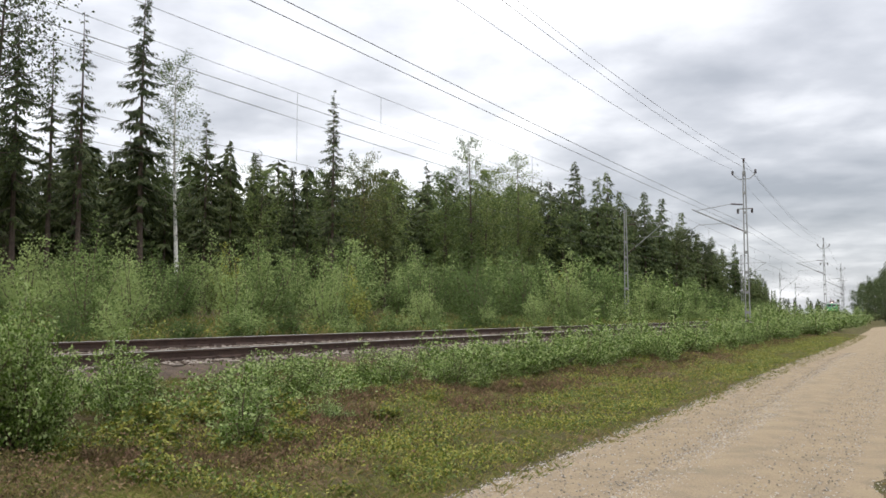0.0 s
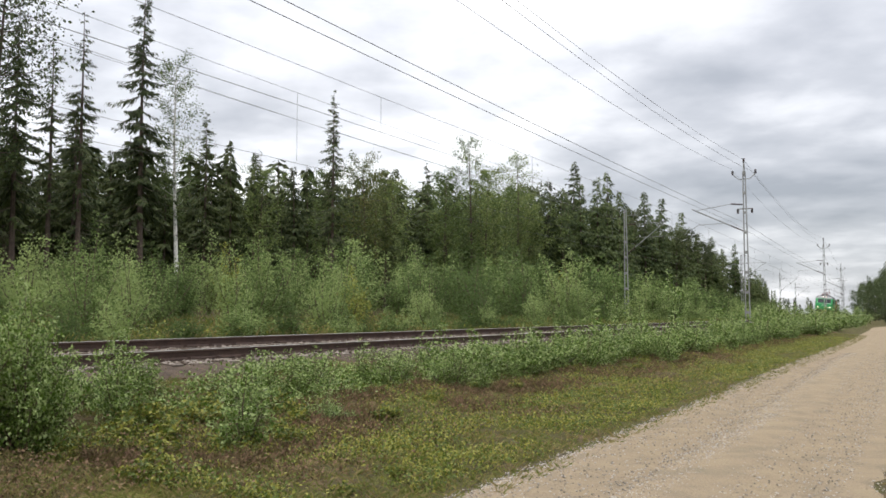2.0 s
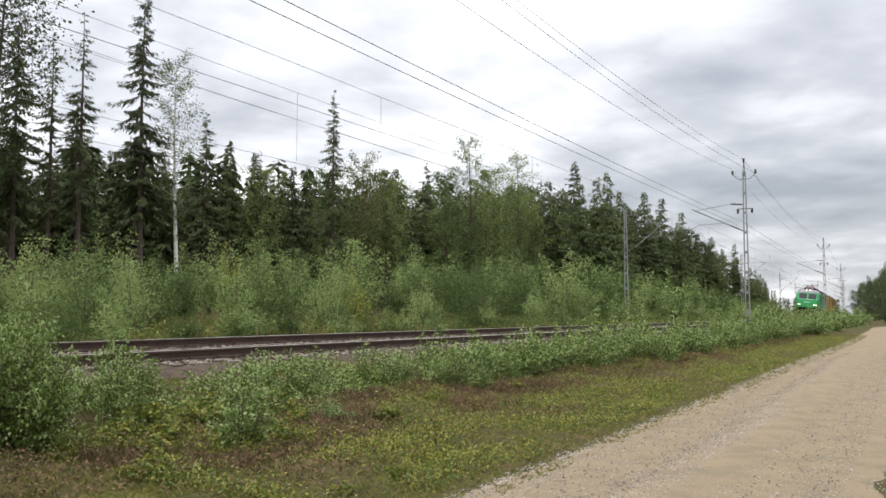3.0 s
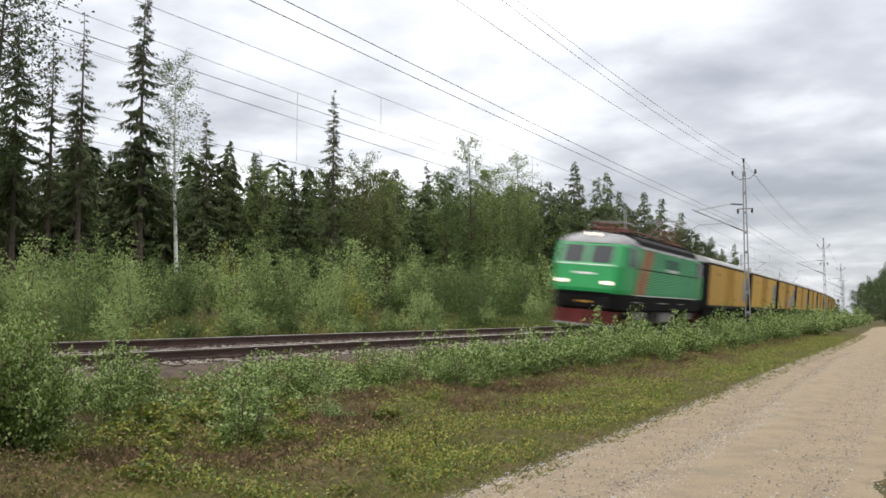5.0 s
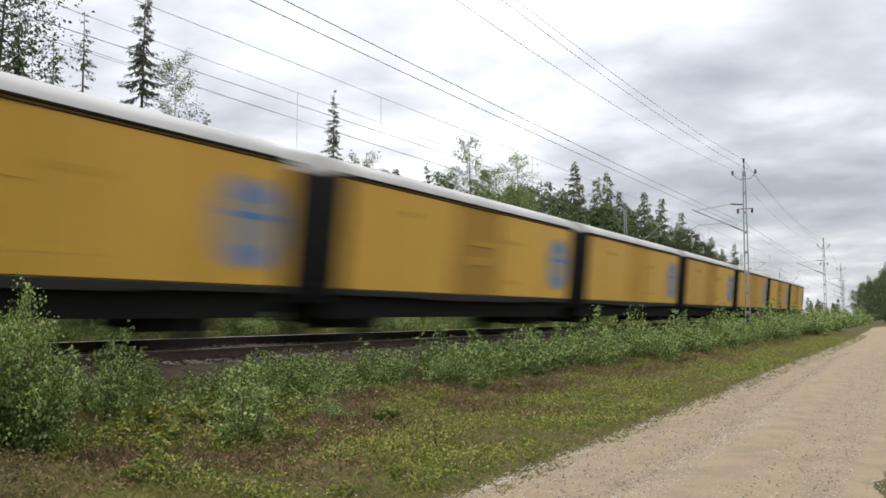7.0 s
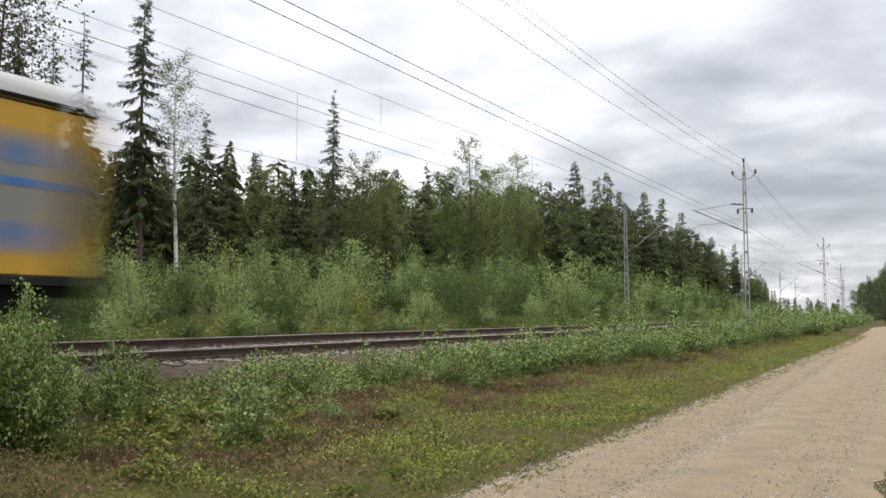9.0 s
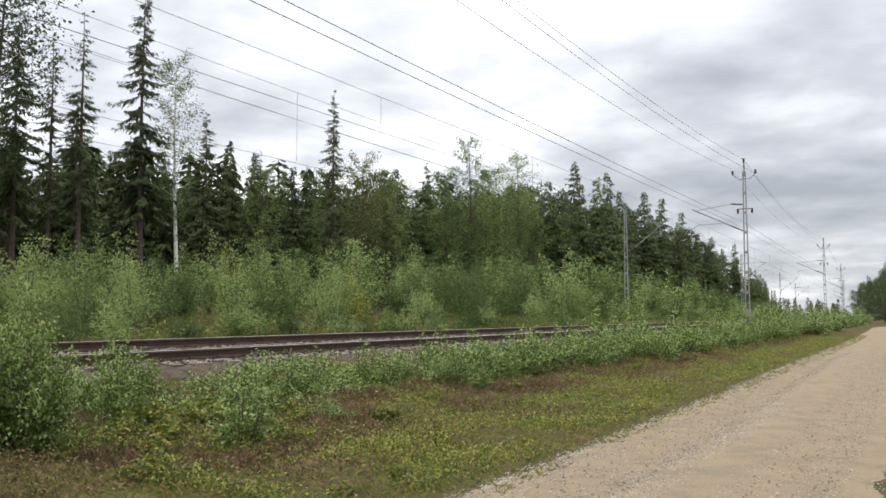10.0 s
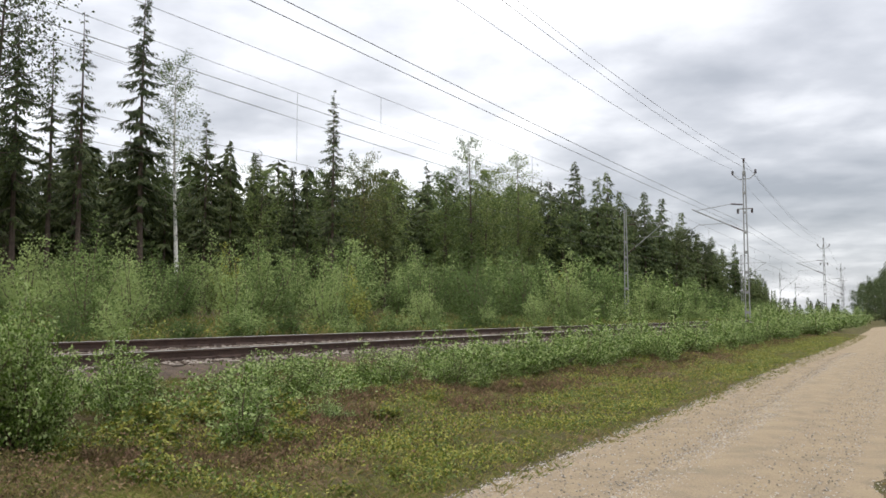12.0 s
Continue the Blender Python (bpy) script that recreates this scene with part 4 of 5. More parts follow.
def near_mast(height=9.9):
    """Mast on the road side; local -x points to the track."""
    t = lattice_mast("catenary_mast", height - 0.6, "tall grey lattice mast carrying feeders and catenary")
    part("pole_top", Geo().tube([(0, 0, height - 0.9), (0, 0, height - 0.1)], [0.05, 0.045], 8), GALV, t)
    arm = part("crossarm", Geo().tube([(-0.62, 0, height - 0.75), (-0.3, 0, height - 1.05), (0.3, 0, height - 1.05), (0.62, 0, height - 0.75)], 0.03, 6), GALV, t)
    for p in ((0, 0, height - 0.1), (-0.62, 0, height - 0.78), (0.62, 0, height - 0.78)):
        g = Geo()
        insulator(g, p, (p[0], p[1], p[2] + 0.24), 0.07)
        part("insulator", g, INSUL, arm)
    z = height - 2.75
    bracket = part("feeder_bracket", Geo().box(-0.42, 0.42, -0.03, 0.03, z - 0.03, z + 0.03), GALV, t)
    for x in (-0.38, 0.38):
        g = Geo()
        insulator(g, (x, 0, z), (x, 0, z - 0.26), 0.07)
        part("insulator", g, INSUL, bracket)
    # cantilever: stay tube, raking tube, registration arm
    g = Geo()
    insulator(g, (-0.12, 0, z + 0.25), (-0.75, 0, z + 0.32), 0.05)
    part("insulator", g, INSUL, t)
    part("stay", Geo().tube([(-0.75, 0, z + 0.32), (-2.7, 0, z + 0.05)], 0.018, 6), GALV, t)
    g = Geo()
    insulator(g, (-0.12, 0, z - 1.25), (-0.8, 0, z - 0.92), 0.05)
    part("insulator", g, INSUL, t)
    part("raking_tube", Geo().tube([(-0.8, 0, z - 0.92), (-2.95, 0, z + 0.14)], 0.035, 8), GALV, t)
    part("registration_arm", Geo().tube([(-1.1, 0, z - 0.76), (-2.6, 0, z - 0.80), (-2.9, 0, z - 1.0)], 0.016, 6), GALV, t)
    return t


def far_mast(height=8.6):
    """Mast on the wood side; local +x points to the track."""
    t = lattice_mast("catenary_mast", height, "grey lattice mast with a cantilever reaching over the line", 0.155)
    part("return_bracket", Geo().tube([(0.1, 0, height - 0.45), (0.95, 0, height - 0.45), (0.95, 0, height - 0.1)], 0.025, 6), GALV, t)
    g = Geo()
    insulator(g, (0.15, 0, height - 1.15), (0.8, 0, height - 1.15), 0.05)
    part("insulator", g, INSUL, t)
    part("stay", Geo().tube([(0.8, 0, height - 1.15), (3.1, 0, height - 1.1)], 0.02, 6), GALV, t)
    g = Geo()
    insulator(g, (0.15, 0, height - 3.4), (0.75, 0, height - 2.9), 0.05)
    part("insulator", g, INSUL, t)
    part("raking_tube", Geo().tube([(0.75, 0, height - 2.9), (3.1, 0, height - 1.05)], 0.03, 8), GALV, t)
    part("registration_arm", Geo().tube([(1.2, 0, height - 2.2), (3.2, 0, height - 2.15), (3.7, 0, height - 2.35)], 0.016, 6), GALV, t)
    part("steady_arm", Geo().tube([(0.95, 0, height - 1.2), (2.0, 0, height - 2.1)], 0.014, 6), GALV, t)
    return t


NEAR_MASTS = [-6.0, 49.2, 105.0, 160.0, 215.0, 270.0]
FAR_MASTS = [4.5, 62.4, 118.0, 173.0, 228.0]


def build_masts():
    def stand(s, off):
        x, y, a = along(s, off)
        return Matrix.Translation((x, y, ground_z(s, off))) @ Matrix.Rotation(-a, 4, "Z")
    first = near_mast()
    first.matrix_basis = stand(NEAR_MASTS[1], 3.2)
    for i, s in enumerate(NEAR_MASTS):
        if i != 1:
            copy_thing(first, stand(s, 3.2))
    first = far_mast()
    first.matrix_basis = stand(FAR_MASTS[1], -7.7)
    for i, s in enumerate(FAR_MASTS):
        if i != 1:
            copy_thing(first, stand(s, -7.7))


def hang(name, masts, off, z, sag, r, label, stagger=0.0, drops=None):
    """A wire from mast to mast; z is its height at the masts. drops: height of the contact wire below, for droppers."""
    g = Geo()
    pts = []
    for i in range(len(masts) - 1):
        a, b = masts[i], masts[i + 1]
        for k in range(0 if i == 0 else 1, 21):
            u = k / 20
            s = a + (b - a) * u
            o = off + stagger * (1 if i % 2 else -1) * (1 - 2 * u)
            x, y, _ = along(s, o)
            pts.append((x, y, z - 4 * sag * u * (1 - u)))
    g.tube(pts, r, 5)
    t = part(name, g, WIRE)
    tagged(t, label, "overhead wire", "wires of the overhead line")
    if drops is not None:
        for i in range(len(masts) - 1):
            a, b = masts[i], masts[i + 1]
            for k in range(6):
                u = (k + 0.5) / 6
                o = off + stagger * (1 if i % 2 else -1) * (1 - 2 * u)
                x, y, _ = along(a + (b - a) * u, o)
                part("dropper", Geo().tube([(x, y, drops), (x, y, z - 4 * sag * u * (1 - u))], 0.005, 4), WIRE, t)


def build_wires():
    hang("contact_wire", NEAR_MASTS, 0.175, 6.12, 0.0, 0.007, "dark contact wire over the track", 0.2)
    hang("messenger_wire", NEAR_MASTS, 0.139, 7.05, 0.04, 0.0055, "messenger wire with thin droppers over the track", 0.1, 6.11)
    hang("contact_wire", FAR_MASTS, -4.47, 6.15, 0.0, 0.006, "dark contact wire on the wood side", 0.2)
    hang("messenger_wire", FAR_MASTS, -4.18, 8.36, 0.25, 0.006, "messenger wire with thin droppers on the wood side", 0.1, 6.14)
    hang("return_wire", FAR_MASTS, -6.75, 8.62, 0.41, 0.006, "return feeder along the wood side masts")
    hang("auxiliary_wire", FAR_MASTS, -4.76, 7.70, 0.19, 0.0055, "auxiliary conductor below the wood side messenger")
    hang("auxiliary_wire", FAR_MASTS, -5.48, 5.75, 0.0, 0.0055, "low auxiliary conductor beside the wood")
    for off, z, sag, r in ((2.44, 6.87, 0.24, 0.008), (3.14, 6.77, 0.27, 0.008)):
        hang("feeder_wire", NEAR_MASTS, off, z, sag, r, "thick sagging feeder on the road side masts")
    for off, z, sag, r in ((3.17, 10.42, 1.01, 0.0065), (2.50, 9.90, 1.01, 0.0065), (3.57, 9.71, 0.95, 0.0065)):
        hang("power_wire", NEAR_MASTS, off, z, sag, r, "thin high power wire on the mast tops")


build_masts()
build_wires()

# ---- the train ----
GREEN = material("green_loco_paint", (0.020, 0.30, 0.085), 0.35, (0.017, 0.25, 0.07), 0.8, 12, 0.05, spec=0.5)
# lighter than the body green: light reflected by the ribs is put into the colour
RIBGREEN = material("green_ribs_with_sheen", (0.085, 0.40, 0.20), 0.4, (0.045, 0.31, 0.135), 0.9, 10, 0.05, spec=0.5)
ORANGE = material("faded_orange_band", (0.42, 0.12, 0.05), 0.45, (0.33, 0.11, 0.055), 1.0, 14, 0.05, spec=0.4)
# black paint of skirt and frames; also stands for shade under and between wagons
BLACK = material("black_paint_and_shade", (0.008, 0.008, 0.009), 0.85, (0.014, 0.013, 0.012), 1.5, 12, 0.2, spec=0.1)
LOUVRE = material("dark_green_louvre", (0.022, 0.085, 0.055), 0.5, (0.03, 0.12, 0.07), 1.5, 12, 0.1)
ROOFGREY = material("dusty_roof_grey", (0.27, 0.27, 0.275), 0.5, (0.15, 0.15, 0.15), 1.2, 10, 0.1)
ROOFDARK = material("dark_roof_walk", (0.016, 0.015, 0.015), 0.8, (0.030, 0.027, 0.026), 2, 14, 0.2, spec=0.1)
WHITE = material("white_paint_line", (0.72, 0.73, 0.72), 0.5, (0.6, 0.6, 0.58), 2, 20, 0.05)
REDPLOW = material("red_snow_plough", (0.12, 0.014, 0.012), 0.7, (0.06, 0.012, 0.010), 1.5, 12, 0.15)
REDBROWN = material("red_oxide_frames", (0.20, 0.045, 0.035), 0.55, (0.12, 0.035, 0.03), 2, 15, 0.1)
BOGIE = material("grey_bogie_dirt", (0.26, 0.25, 0.235), 0.75, (0.11, 0.10, 0.095), 2, 14, 0.3)
BOGIEDARK = material("oily_bogie_frame", (0.045, 0.042, 0.040), 0.75, (0.022, 0.020, 0.019), 2, 14, 0.3, spec=0.15)
WHEEL = material("wheel_steel", (0.08, 0.07, 0.065), 0.55, (0.045, 0.04, 0.036), 3, 20, 0.2, metal=0.6)
DARKGLASS = material("dark_cab_glass", (0.012, 0.015, 0.018), 0.12, (0.015, 0.018, 0.02), 1, 5, 0.0, spec=0.45)
LAMP = glow("lit_headlamp", (1.0, 0.86, 0.72), 2.2)
YELLOW = material("yellow_wagon_paint", (0.58, 0.340, 0.050), 0.5, (0.42, 0.235, 0.038), 1.1, 9, 0.06, spec=0.32, obj=0.22, streak=0.14)
YELLOWDOOR = material("worn_yellow_panel", (0.50, 0.292, 0.042), 0.6, (0.33, 0.185, 0.034), 1.6, 11, 0.08, spec=0.2, obj=0.3, streak=0.18)
WROOF = material("white_wagon_roof", (0.47, 0.47, 0.46), 0.65, (0.27, 0.265, 0.26), 1.0, 9, 0.1, spec=0.2)
SOLE = material("grey_sole_bar", (0.030, 0.029, 0.029), 0.8, (0.017, 0.016, 0.015), 1.3, 12, 0.15, spec=0.15)
BLUE = material("faded_blue_emblem", (0.045, 0.15, 0.42), 0.5, (0.08, 0.17, 0.36), 2, 14, 0.05)
PALE = material("pale_blue_grey_emblem", (0.24, 0.225, 0.19), 0.5, (0.22, 0.23, 0.24), 2, 14, 0.05)
SPRAYRED = material("spray_paint_red", (0.45, 0.07, 0.06), 0.5, (0.36, 0.10, 0.07), 1.5, 9, 0.05)
SPRAYGREEN = material("spray_paint_grey_green", (0.22, 0.26, 0.17), 0.5, (0.33, 0.33, 0.25), 1.3, 9, 0.05)
SPRAYLILAC = material("spray_paint_lilac", (0.40, 0.30, 0.33), 0.5, (0.48, 0.36, 0.26), 1.3, 9, 0.05)


def wheelset(t, x, r, wheel_mat=WHEEL):
    for y in (-0.755, 0.755):
        side = 1 if y > 0 else -1
        prof = [(0.0, -0.07), (r * 0.35, -0.07), (r * 0.45, -0.03), (r * 0.84, -0.03), (r * 0.86, -0.065), (r, -0.06), (r + 0.0, 0.055), (r * 0.86, 0.06), (r * 0.84, 0.02), (r * 0.45, 0.02), (r * 0.35, 0.07), (0.0, 0.07)]
        rings = []
        for a in np.linspace(0, 2 * math.pi, 25):
            rings.append([(x + math.cos(a) * q, y + side * d, r + math.sin(a) * q) for q, d in prof])
        part("wheel", Geo().loft(rings, closed=False, ends=False).mesh("wheel", smooth=True), wheel_mat, t)
    part("axle", Geo().tube([(x, -0.75, r), (x, 0.75, r)], 0.08, 10), WHEEL, t)


def buffers(t, x, way, z=1.05):
    for y in (-0.88, 0.88):
        g = Geo().tube([(x, y, z), (x + way * 0.42, y, z)], 0.10, 12)
        g.tube([(x + way * 0.40, y, z), (x + way * 0.45, y, z)], [0.24, 0.23], 16)
        part("buffer", g, BLACK, t)
    part("coupling", Geo().tube([(x, 0, z), (x + way * 0.3, 0, z - 0.05), (x + way * 0.42, 0, z - 0.2)], 0.05, 6), BLACK, t)


def outline(x0, x1, w, corner, taper):
    """Plan outline of a cab-ended body: chamfered ends."""
    return [(x0, -w * taper), (x0 + corner * 0.25, -w * (taper + (1 - taper) * 0.55)), (x0 + corner, -w), (x1 - corner, -w), (x1 - corner * 0.25, -w * (taper + (1 - taper) * 0.55)), (x1, -w * taper),
            (x1, w * taper), (x1 - corner * 0.25, w * (taper + (1 - taper) * 0.55)), (x1 - corner, w), (x0 + corner, w), (x0 + corner * 0.25, w * (taper + (1 - taper) * 0.55)), (x0, w * taper)]


LOCO_LEN = 15.5


def front_x(z):
    return float(np.interp(z, [0.78, 1.42, 1.6, 2.5, 3.32, 3.4], [0.74, 0.62, 0.58, 0.62, 0.98, 1.05]))


def slab_on_front(g, y0, y1, z0, z1, proud, rear=False, depth=0.03):
    """A thin plate lying on the raked cab front."""
    pts = []
    for d in (proud, -depth):
        for y, z in ((y0, z0), (y1, z0), (y1, z1), (y0, z1)):
            x = front_x(z) - d
            pts.append((LOCO_LEN - x if rear else x, y, z))
    return g.add(pts, [(0, 1, 2, 3), (7, 6, 5, 4), (0, 4, 5, 1), (1, 5, 6, 2), (2, 6, 7, 3), (3, 7, 4, 0)])


def pantograph(t, x, raised):
    g = Geo()
    z0 = 4.12
    for y in (-0.55, 0.55):
        g.tube([(x - 0.9, y, z0), (x + 0.9, y, z0)], 0.035, 6)
    for dx in (-0.9, 0.9):
        g.tube([(x + dx, -0.6, z0), (x + dx, 0.6, z0)], 0.035, 6)
    frame_ = part("pantograph", g, REDBROWN, t, "red-brown pantograph frame")
    top = 5.28 if raised else 4.42
    knee = (z0 + top) / 2 if raised else z0 + 0.16
    reach = 0.95 if raised else 1.25
    arm = Geo()
    for way in (-1, 1):
        for y in (-0.45, 0.45):
            arm.tube([(x + way * 0.15, y, z0 + 0.06), (x + way * reach, y * 0.95, knee), (x + way * 0.12, y * 0.8, top)], 0.022, 6)
        arm.tube([(x + way * reach, -0.43, knee), (x + way * reach, 0.43, knee)], 0.02, 6)
        arm.tube([(x + way * 0.14, -0.4, z0 + 0.06), (x + way * reach, 0.4, knee)], 0.012, 5)
    part("arm", arm, REDBROWN, frame_)
    head = Geo()
    for dx in (-0.16, 0.16):
        head.tube([(x + dx, -0.95, top - 0.14), (x + dx, -0.7, top + 0.03), (x + dx, 0.7, top + 0.03), (x + dx, 0.95, top - 0.14)], 0.022, 6)
    head.tube([(x - 0.16, 0.0, top), (x + 0.16, 0.0, top)], 0.02, 6)
    part("head", head, GALV, frame_)
    for dx in (-0.75, 0.75):
        for y in (-0.5, 0.5):
            q = Geo()
            insulator(q, (x + dx, y, 3.85), (x + dx, y, z0), 0.07, 4)
            part("insulator", q, INSUL, frame_)


def build_loco():
    t = thing("electric_locomotive", "bright green electric locomotive with orange band and ribbed sides", "locomotive")
    X1 = LOCO_LEN
    levels = [(1.42, 0.62, 1.44), (1.6, 0.58, 1.46), (2.5, 0.62, 1.46), (3.32, 0.98, 1.45), (3.4, 1.05, 1.42)]
    g = Geo().loft([[(x, y, z) for x, y in outline(f, X1 - f, w, 0.62, 0.80)] for z, f, w in levels])
    part("body", g, GREEN, t, smooth=False, bevel=0.02)
    levels = [(0.74, 0.82, 1.30), (0.82, 0.72, 1.42), (1.432, 0.61, 1.45)]
    part("skirt", Geo().loft([[(x, y, z) for x, y in outline(f, X1 - f, w, 0.62, 0.80)] for z, f, w in levels]), BLACK, t, "black lower body skirt", bevel=0.015)
    levels = [(3.395, 1.00, 1.45), (3.47, 1.04, 1.44), (3.66, 1.30, 1.26), (3.82, 1.75, 0.92), (3.88, 2.3, 0.5)]
    part("roof", Geo().loft([[(x, y, z) for x, y in outline(f, X1 - f, w, 0.75, 0.74)] for z, f, w in levels]).mesh("roof", smooth=True), ROOFGREY, t, "grey dusty roof")
    deck = Geo().loft([[(x, -1.44, 3.405), (x, -1.43, 3.66), (x, -1.10, 3.86), (x, 1.10, 3.86), (x, 1.43, 3.66), (x, 1.44, 3.405)] for x in (2.75, 12.75)])
    part("roof_hatch", deck, ROOFDARK, t, "dark raised roof hatches", bevel=0.02)
    for xa, xb in ((3.0, 5.6), (6.3, 9.8), (10.3, 12.6)):
        part("roof_rail", Geo().box(xa, xb, -1.475, -1.43, 3.36, 3.395), WHITE, t)
    # ribbed sides, as separate pressed strips
    n = 26
    for side in (-1, 1):
        y = side * 1.462
        for i in range(n):
            z = 1.48 + i * 0.0715
            shift = 1.15 * (z - 1.42) / 1.9
            for x0, x1, mat_ in ((3.80 + shift, X1 - 2.75, RIBGREEN), (2.66 + shift, 3.70 + shift, ORANGE)):
                ring = [(y, z), (y + side * 0.022, z + 0.012), (y + side * 0.022, z + 0.034), (y, z + 0.046)]
                part("rib", Geo().loft([[(x, a, b) for a, b in ring] for x in (x0, x1)]), mat_, t)
        part("sill_line", Geo().box(2.5, X1 - 2.5, y - 0.012, y + 0.012, 1.415, 1.45), WHITE, t, "thin white line along the sill")
        part("waist_line", Geo().box(2.6, X1 - 2.6, y - 0.028, y + 0.028, 2.50, 2.53), BLACK, t)
        band = [(2.60, 1.44), (3.76, 1.44), (4.91, 3.33), (3.75, 3.33)]
        part("orange_band", Geo().loft([[(x, y - 0.004 + d, z) for x, z in band] for d in (-0.004 * 1, 0.008)]), ORANGE, t, "slanted orange band")
        # louvred engine room windows and cab side windows
        for x0 in (7.0, 8.2):
            part("louvre", Geo().box(x0, x0 + 1.1, y - 0.03, y + 0.03, 2.72, 3.14), LOUVRE, t, "dark green engine room louvre", bevel=0.01)
        for x0, x1 in ((1.55, 2.45), (X1 - 2.45, X1 - 1.55)):
            w_ = part("side_window", Geo().box(x0, x1, y - 0.03, y + 0.012, 2.58, 3.24), DARKGLASS, t, "dark cab side window")
            for z0, z1 in ((2.53, 2.58), (3.24, 3.29)):
                part("frame", Geo().box(x0 - 0.05, x1 + 0.05, y - 0.02, y + 0.02, z0, z1), GALV, w_)
        for x0 in (2.52, X1 - 2.6):
            part("handrail", Geo().tube([(x0, y + side * 0.07, 1.3), (x0, y + side * 0.07, 2.9)], 0.018, 6), GALV, t)
        for x0, x1 in ((7.15, 7.55), (7.62, 8.0), (8.07, 8.5), (8.56, 9.1)):
            part("side_lettering", Geo().box(x0, x1, y + side * 0.020 - 0.006, y + side * 0.020 + 0.006, 2.57, 2.69), WHITE, t, "unreadable pale lettering bar")
        for x0, x1 in ((2.7, 4.7), (11.7, 13.4)):
            part("sand_box", Geo().box(x0, x1, side * 1.22 - 0.07, side * 1.22 + 0.07, 0.40, 0.74), BOGIE, t, "dusty grey sand box", bevel=0.03)
        for x0, x1 in ((2.4, 3.4), (6.2, 7.6), (9.8, 10.6)):
            part("skirt_label", Geo().box(x0, x1, side * 1.452 - 0.004, side * 1.452 + 0.006, 1.12, 1.17), ROOFGREY, t)
    for rear in (False, True):
        for y0, y1 in ((-1.06, -0.09), (0.09, 1.06)):
            part("windscreen", slab_on_front(Geo(), y0, y1, 2.60, 3.30, 0.015, rear), DARKGLASS, t, "raked dark windscreen pane", bevel=0.006)
        part("front_band", slab_on_front(Geo(), -1.16, 1.16, 2.505, 2.53, 0.012, rear), WHITE, t)
        part("front_mark", slab_on_front(Geo(), -0.42, 0.44, 2.13, 2.21, 0.014, rear), WHITE, t, "pale lettering bar")
        part("front_step", slab_on_front(Geo(), -1.05, 1.05, 1.425, 1.46, 0.06, rear), BLACK, t)
        part("number_bar", slab_on_front(Geo(), -0.28, 0.28, 1.02, 1.10, 0.012, rear, 0.2), YELLOW, t, "small yellow number bar")
        for y in (-0.93, 0.93):
            x = front_x(1.83)
            way = 1 if rear else -1
            xx = X1 - x if rear else x
            housing = Geo().box(xx - 0.05, xx + 0.05, y - 0.22, y + 0.22, 1.75, 1.91)
            h = part("headlight", housing, GALV, t, bevel=0.02)
            for dy in (-0.105, 0.105):
                part("lens", Geo().tube([(xx + way * 0.045, y + dy, 1.83), (xx + way * 0.062, y + dy, 1.83)], [0.075, 0.07], 14), LAMP if not rear else DARKGLASS, h)
        for y in (-0.2, 0.2):
            xx = (X1 - 1.42) if rear else 1.42
            way = 1 if rear else -1
            h = part("roof_light", Geo().tube([(xx - way * 0.35, y, 3.76), (xx + way * 0.12, y, 3.76)], 0.13, 12), ROOFGREY, t)
            part("lens", Geo().tube([(xx + way * 0.115, y, 3.76), (xx + way * 0.135, y, 3.76)], [0.075, 0.07], 14), LAMP if not rear else DARKGLASS, h)
        x0 = X1 - 0.75 if rear else 0.75
        way = 1 if rear else -1
        buffers(t, x0, way)
        plow = Geo().loft([[(x0 + way * 0.30, -0.15, z), (x0 + way * 0.30, 0.15, z), (x0 - way * 0.15, 1.30, z), (x0 - way * 0.30, 1.30, z), (x0 - way * 0.30, -1.30, z), (x0 - way * 0.15, -1.30, z)] for z in (0.18, 0.74)])
        part("snow_plough", plow, REDPLOW, t, "red snow plough under the buffer beam", bevel=0.01)
        part("plough_edge", Geo().loft([[(x0 + way * 0.315, -0.15, z), (x0 + way * 0.315, 0.15, z), (x0 - way * 0.13, 1.31, z), (x0 - way * 0.20, 1.31, z), (x0 - way * 0.20, -1.31, z), (x0 - way * 0.13, -1.31, z)] for z in (0.13, 0.20)]), ROOFGREY, t)
    # running gear
    for xb in (4.05, X1 - 4.05):
        for dx in (-1.35, 1.35):
            wheelset(t, xb + dx, 0.63)
        for y in (-1.08, 1.08):
            part("bogie_frame", Geo().loft([[(x, y - 0.08, z - 0.14), (x, y + 0.08, z - 0.14), (x, y + 0.08, z + 0.14), (x, y - 0.08, z + 0.14)] for x, z in ((xb - 2.2, 0.72), (xb - 0.8, 0.62), (xb - 0.5, 0.5), (xb + 0.5, 0.5), (xb + 0.8, 0.62), (xb + 2.2, 0.72))]), BOGIEDARK, t, bevel=0.02)
            for dx in (-1.35, 1.35):
                part("axle_box", Geo().box(xb + dx - 0.2, xb + dx + 0.2, y * 1.12 - 0.1, y * 1.12 + 0.1, 0.45, 0.8), BOGIEDARK, t, bevel=0.03)
            for dx in (-0.3, 0.3):
                part("spring", Geo().tube([(xb + dx, y * 1.05, 0.5), (xb + dx, y * 1.05, 0.85)], 0.12, 10), BOGIEDARK, t)
    for y in (-1.0, 1.0):
        part("equipment_box", Geo().box(7.0, 9.4, y - 0.30, y + 0.30, 0.28, 0.76), BOGIE, t, "dirty grey underfloor equipment box", bevel=0.04)
    part("underframe_tank", Geo().box(6.6, 8.9, -0.7, 0.7, 0.4, 0.84), BLACK, t)
    # roof gear
    pantograph(t, 3.6, False)
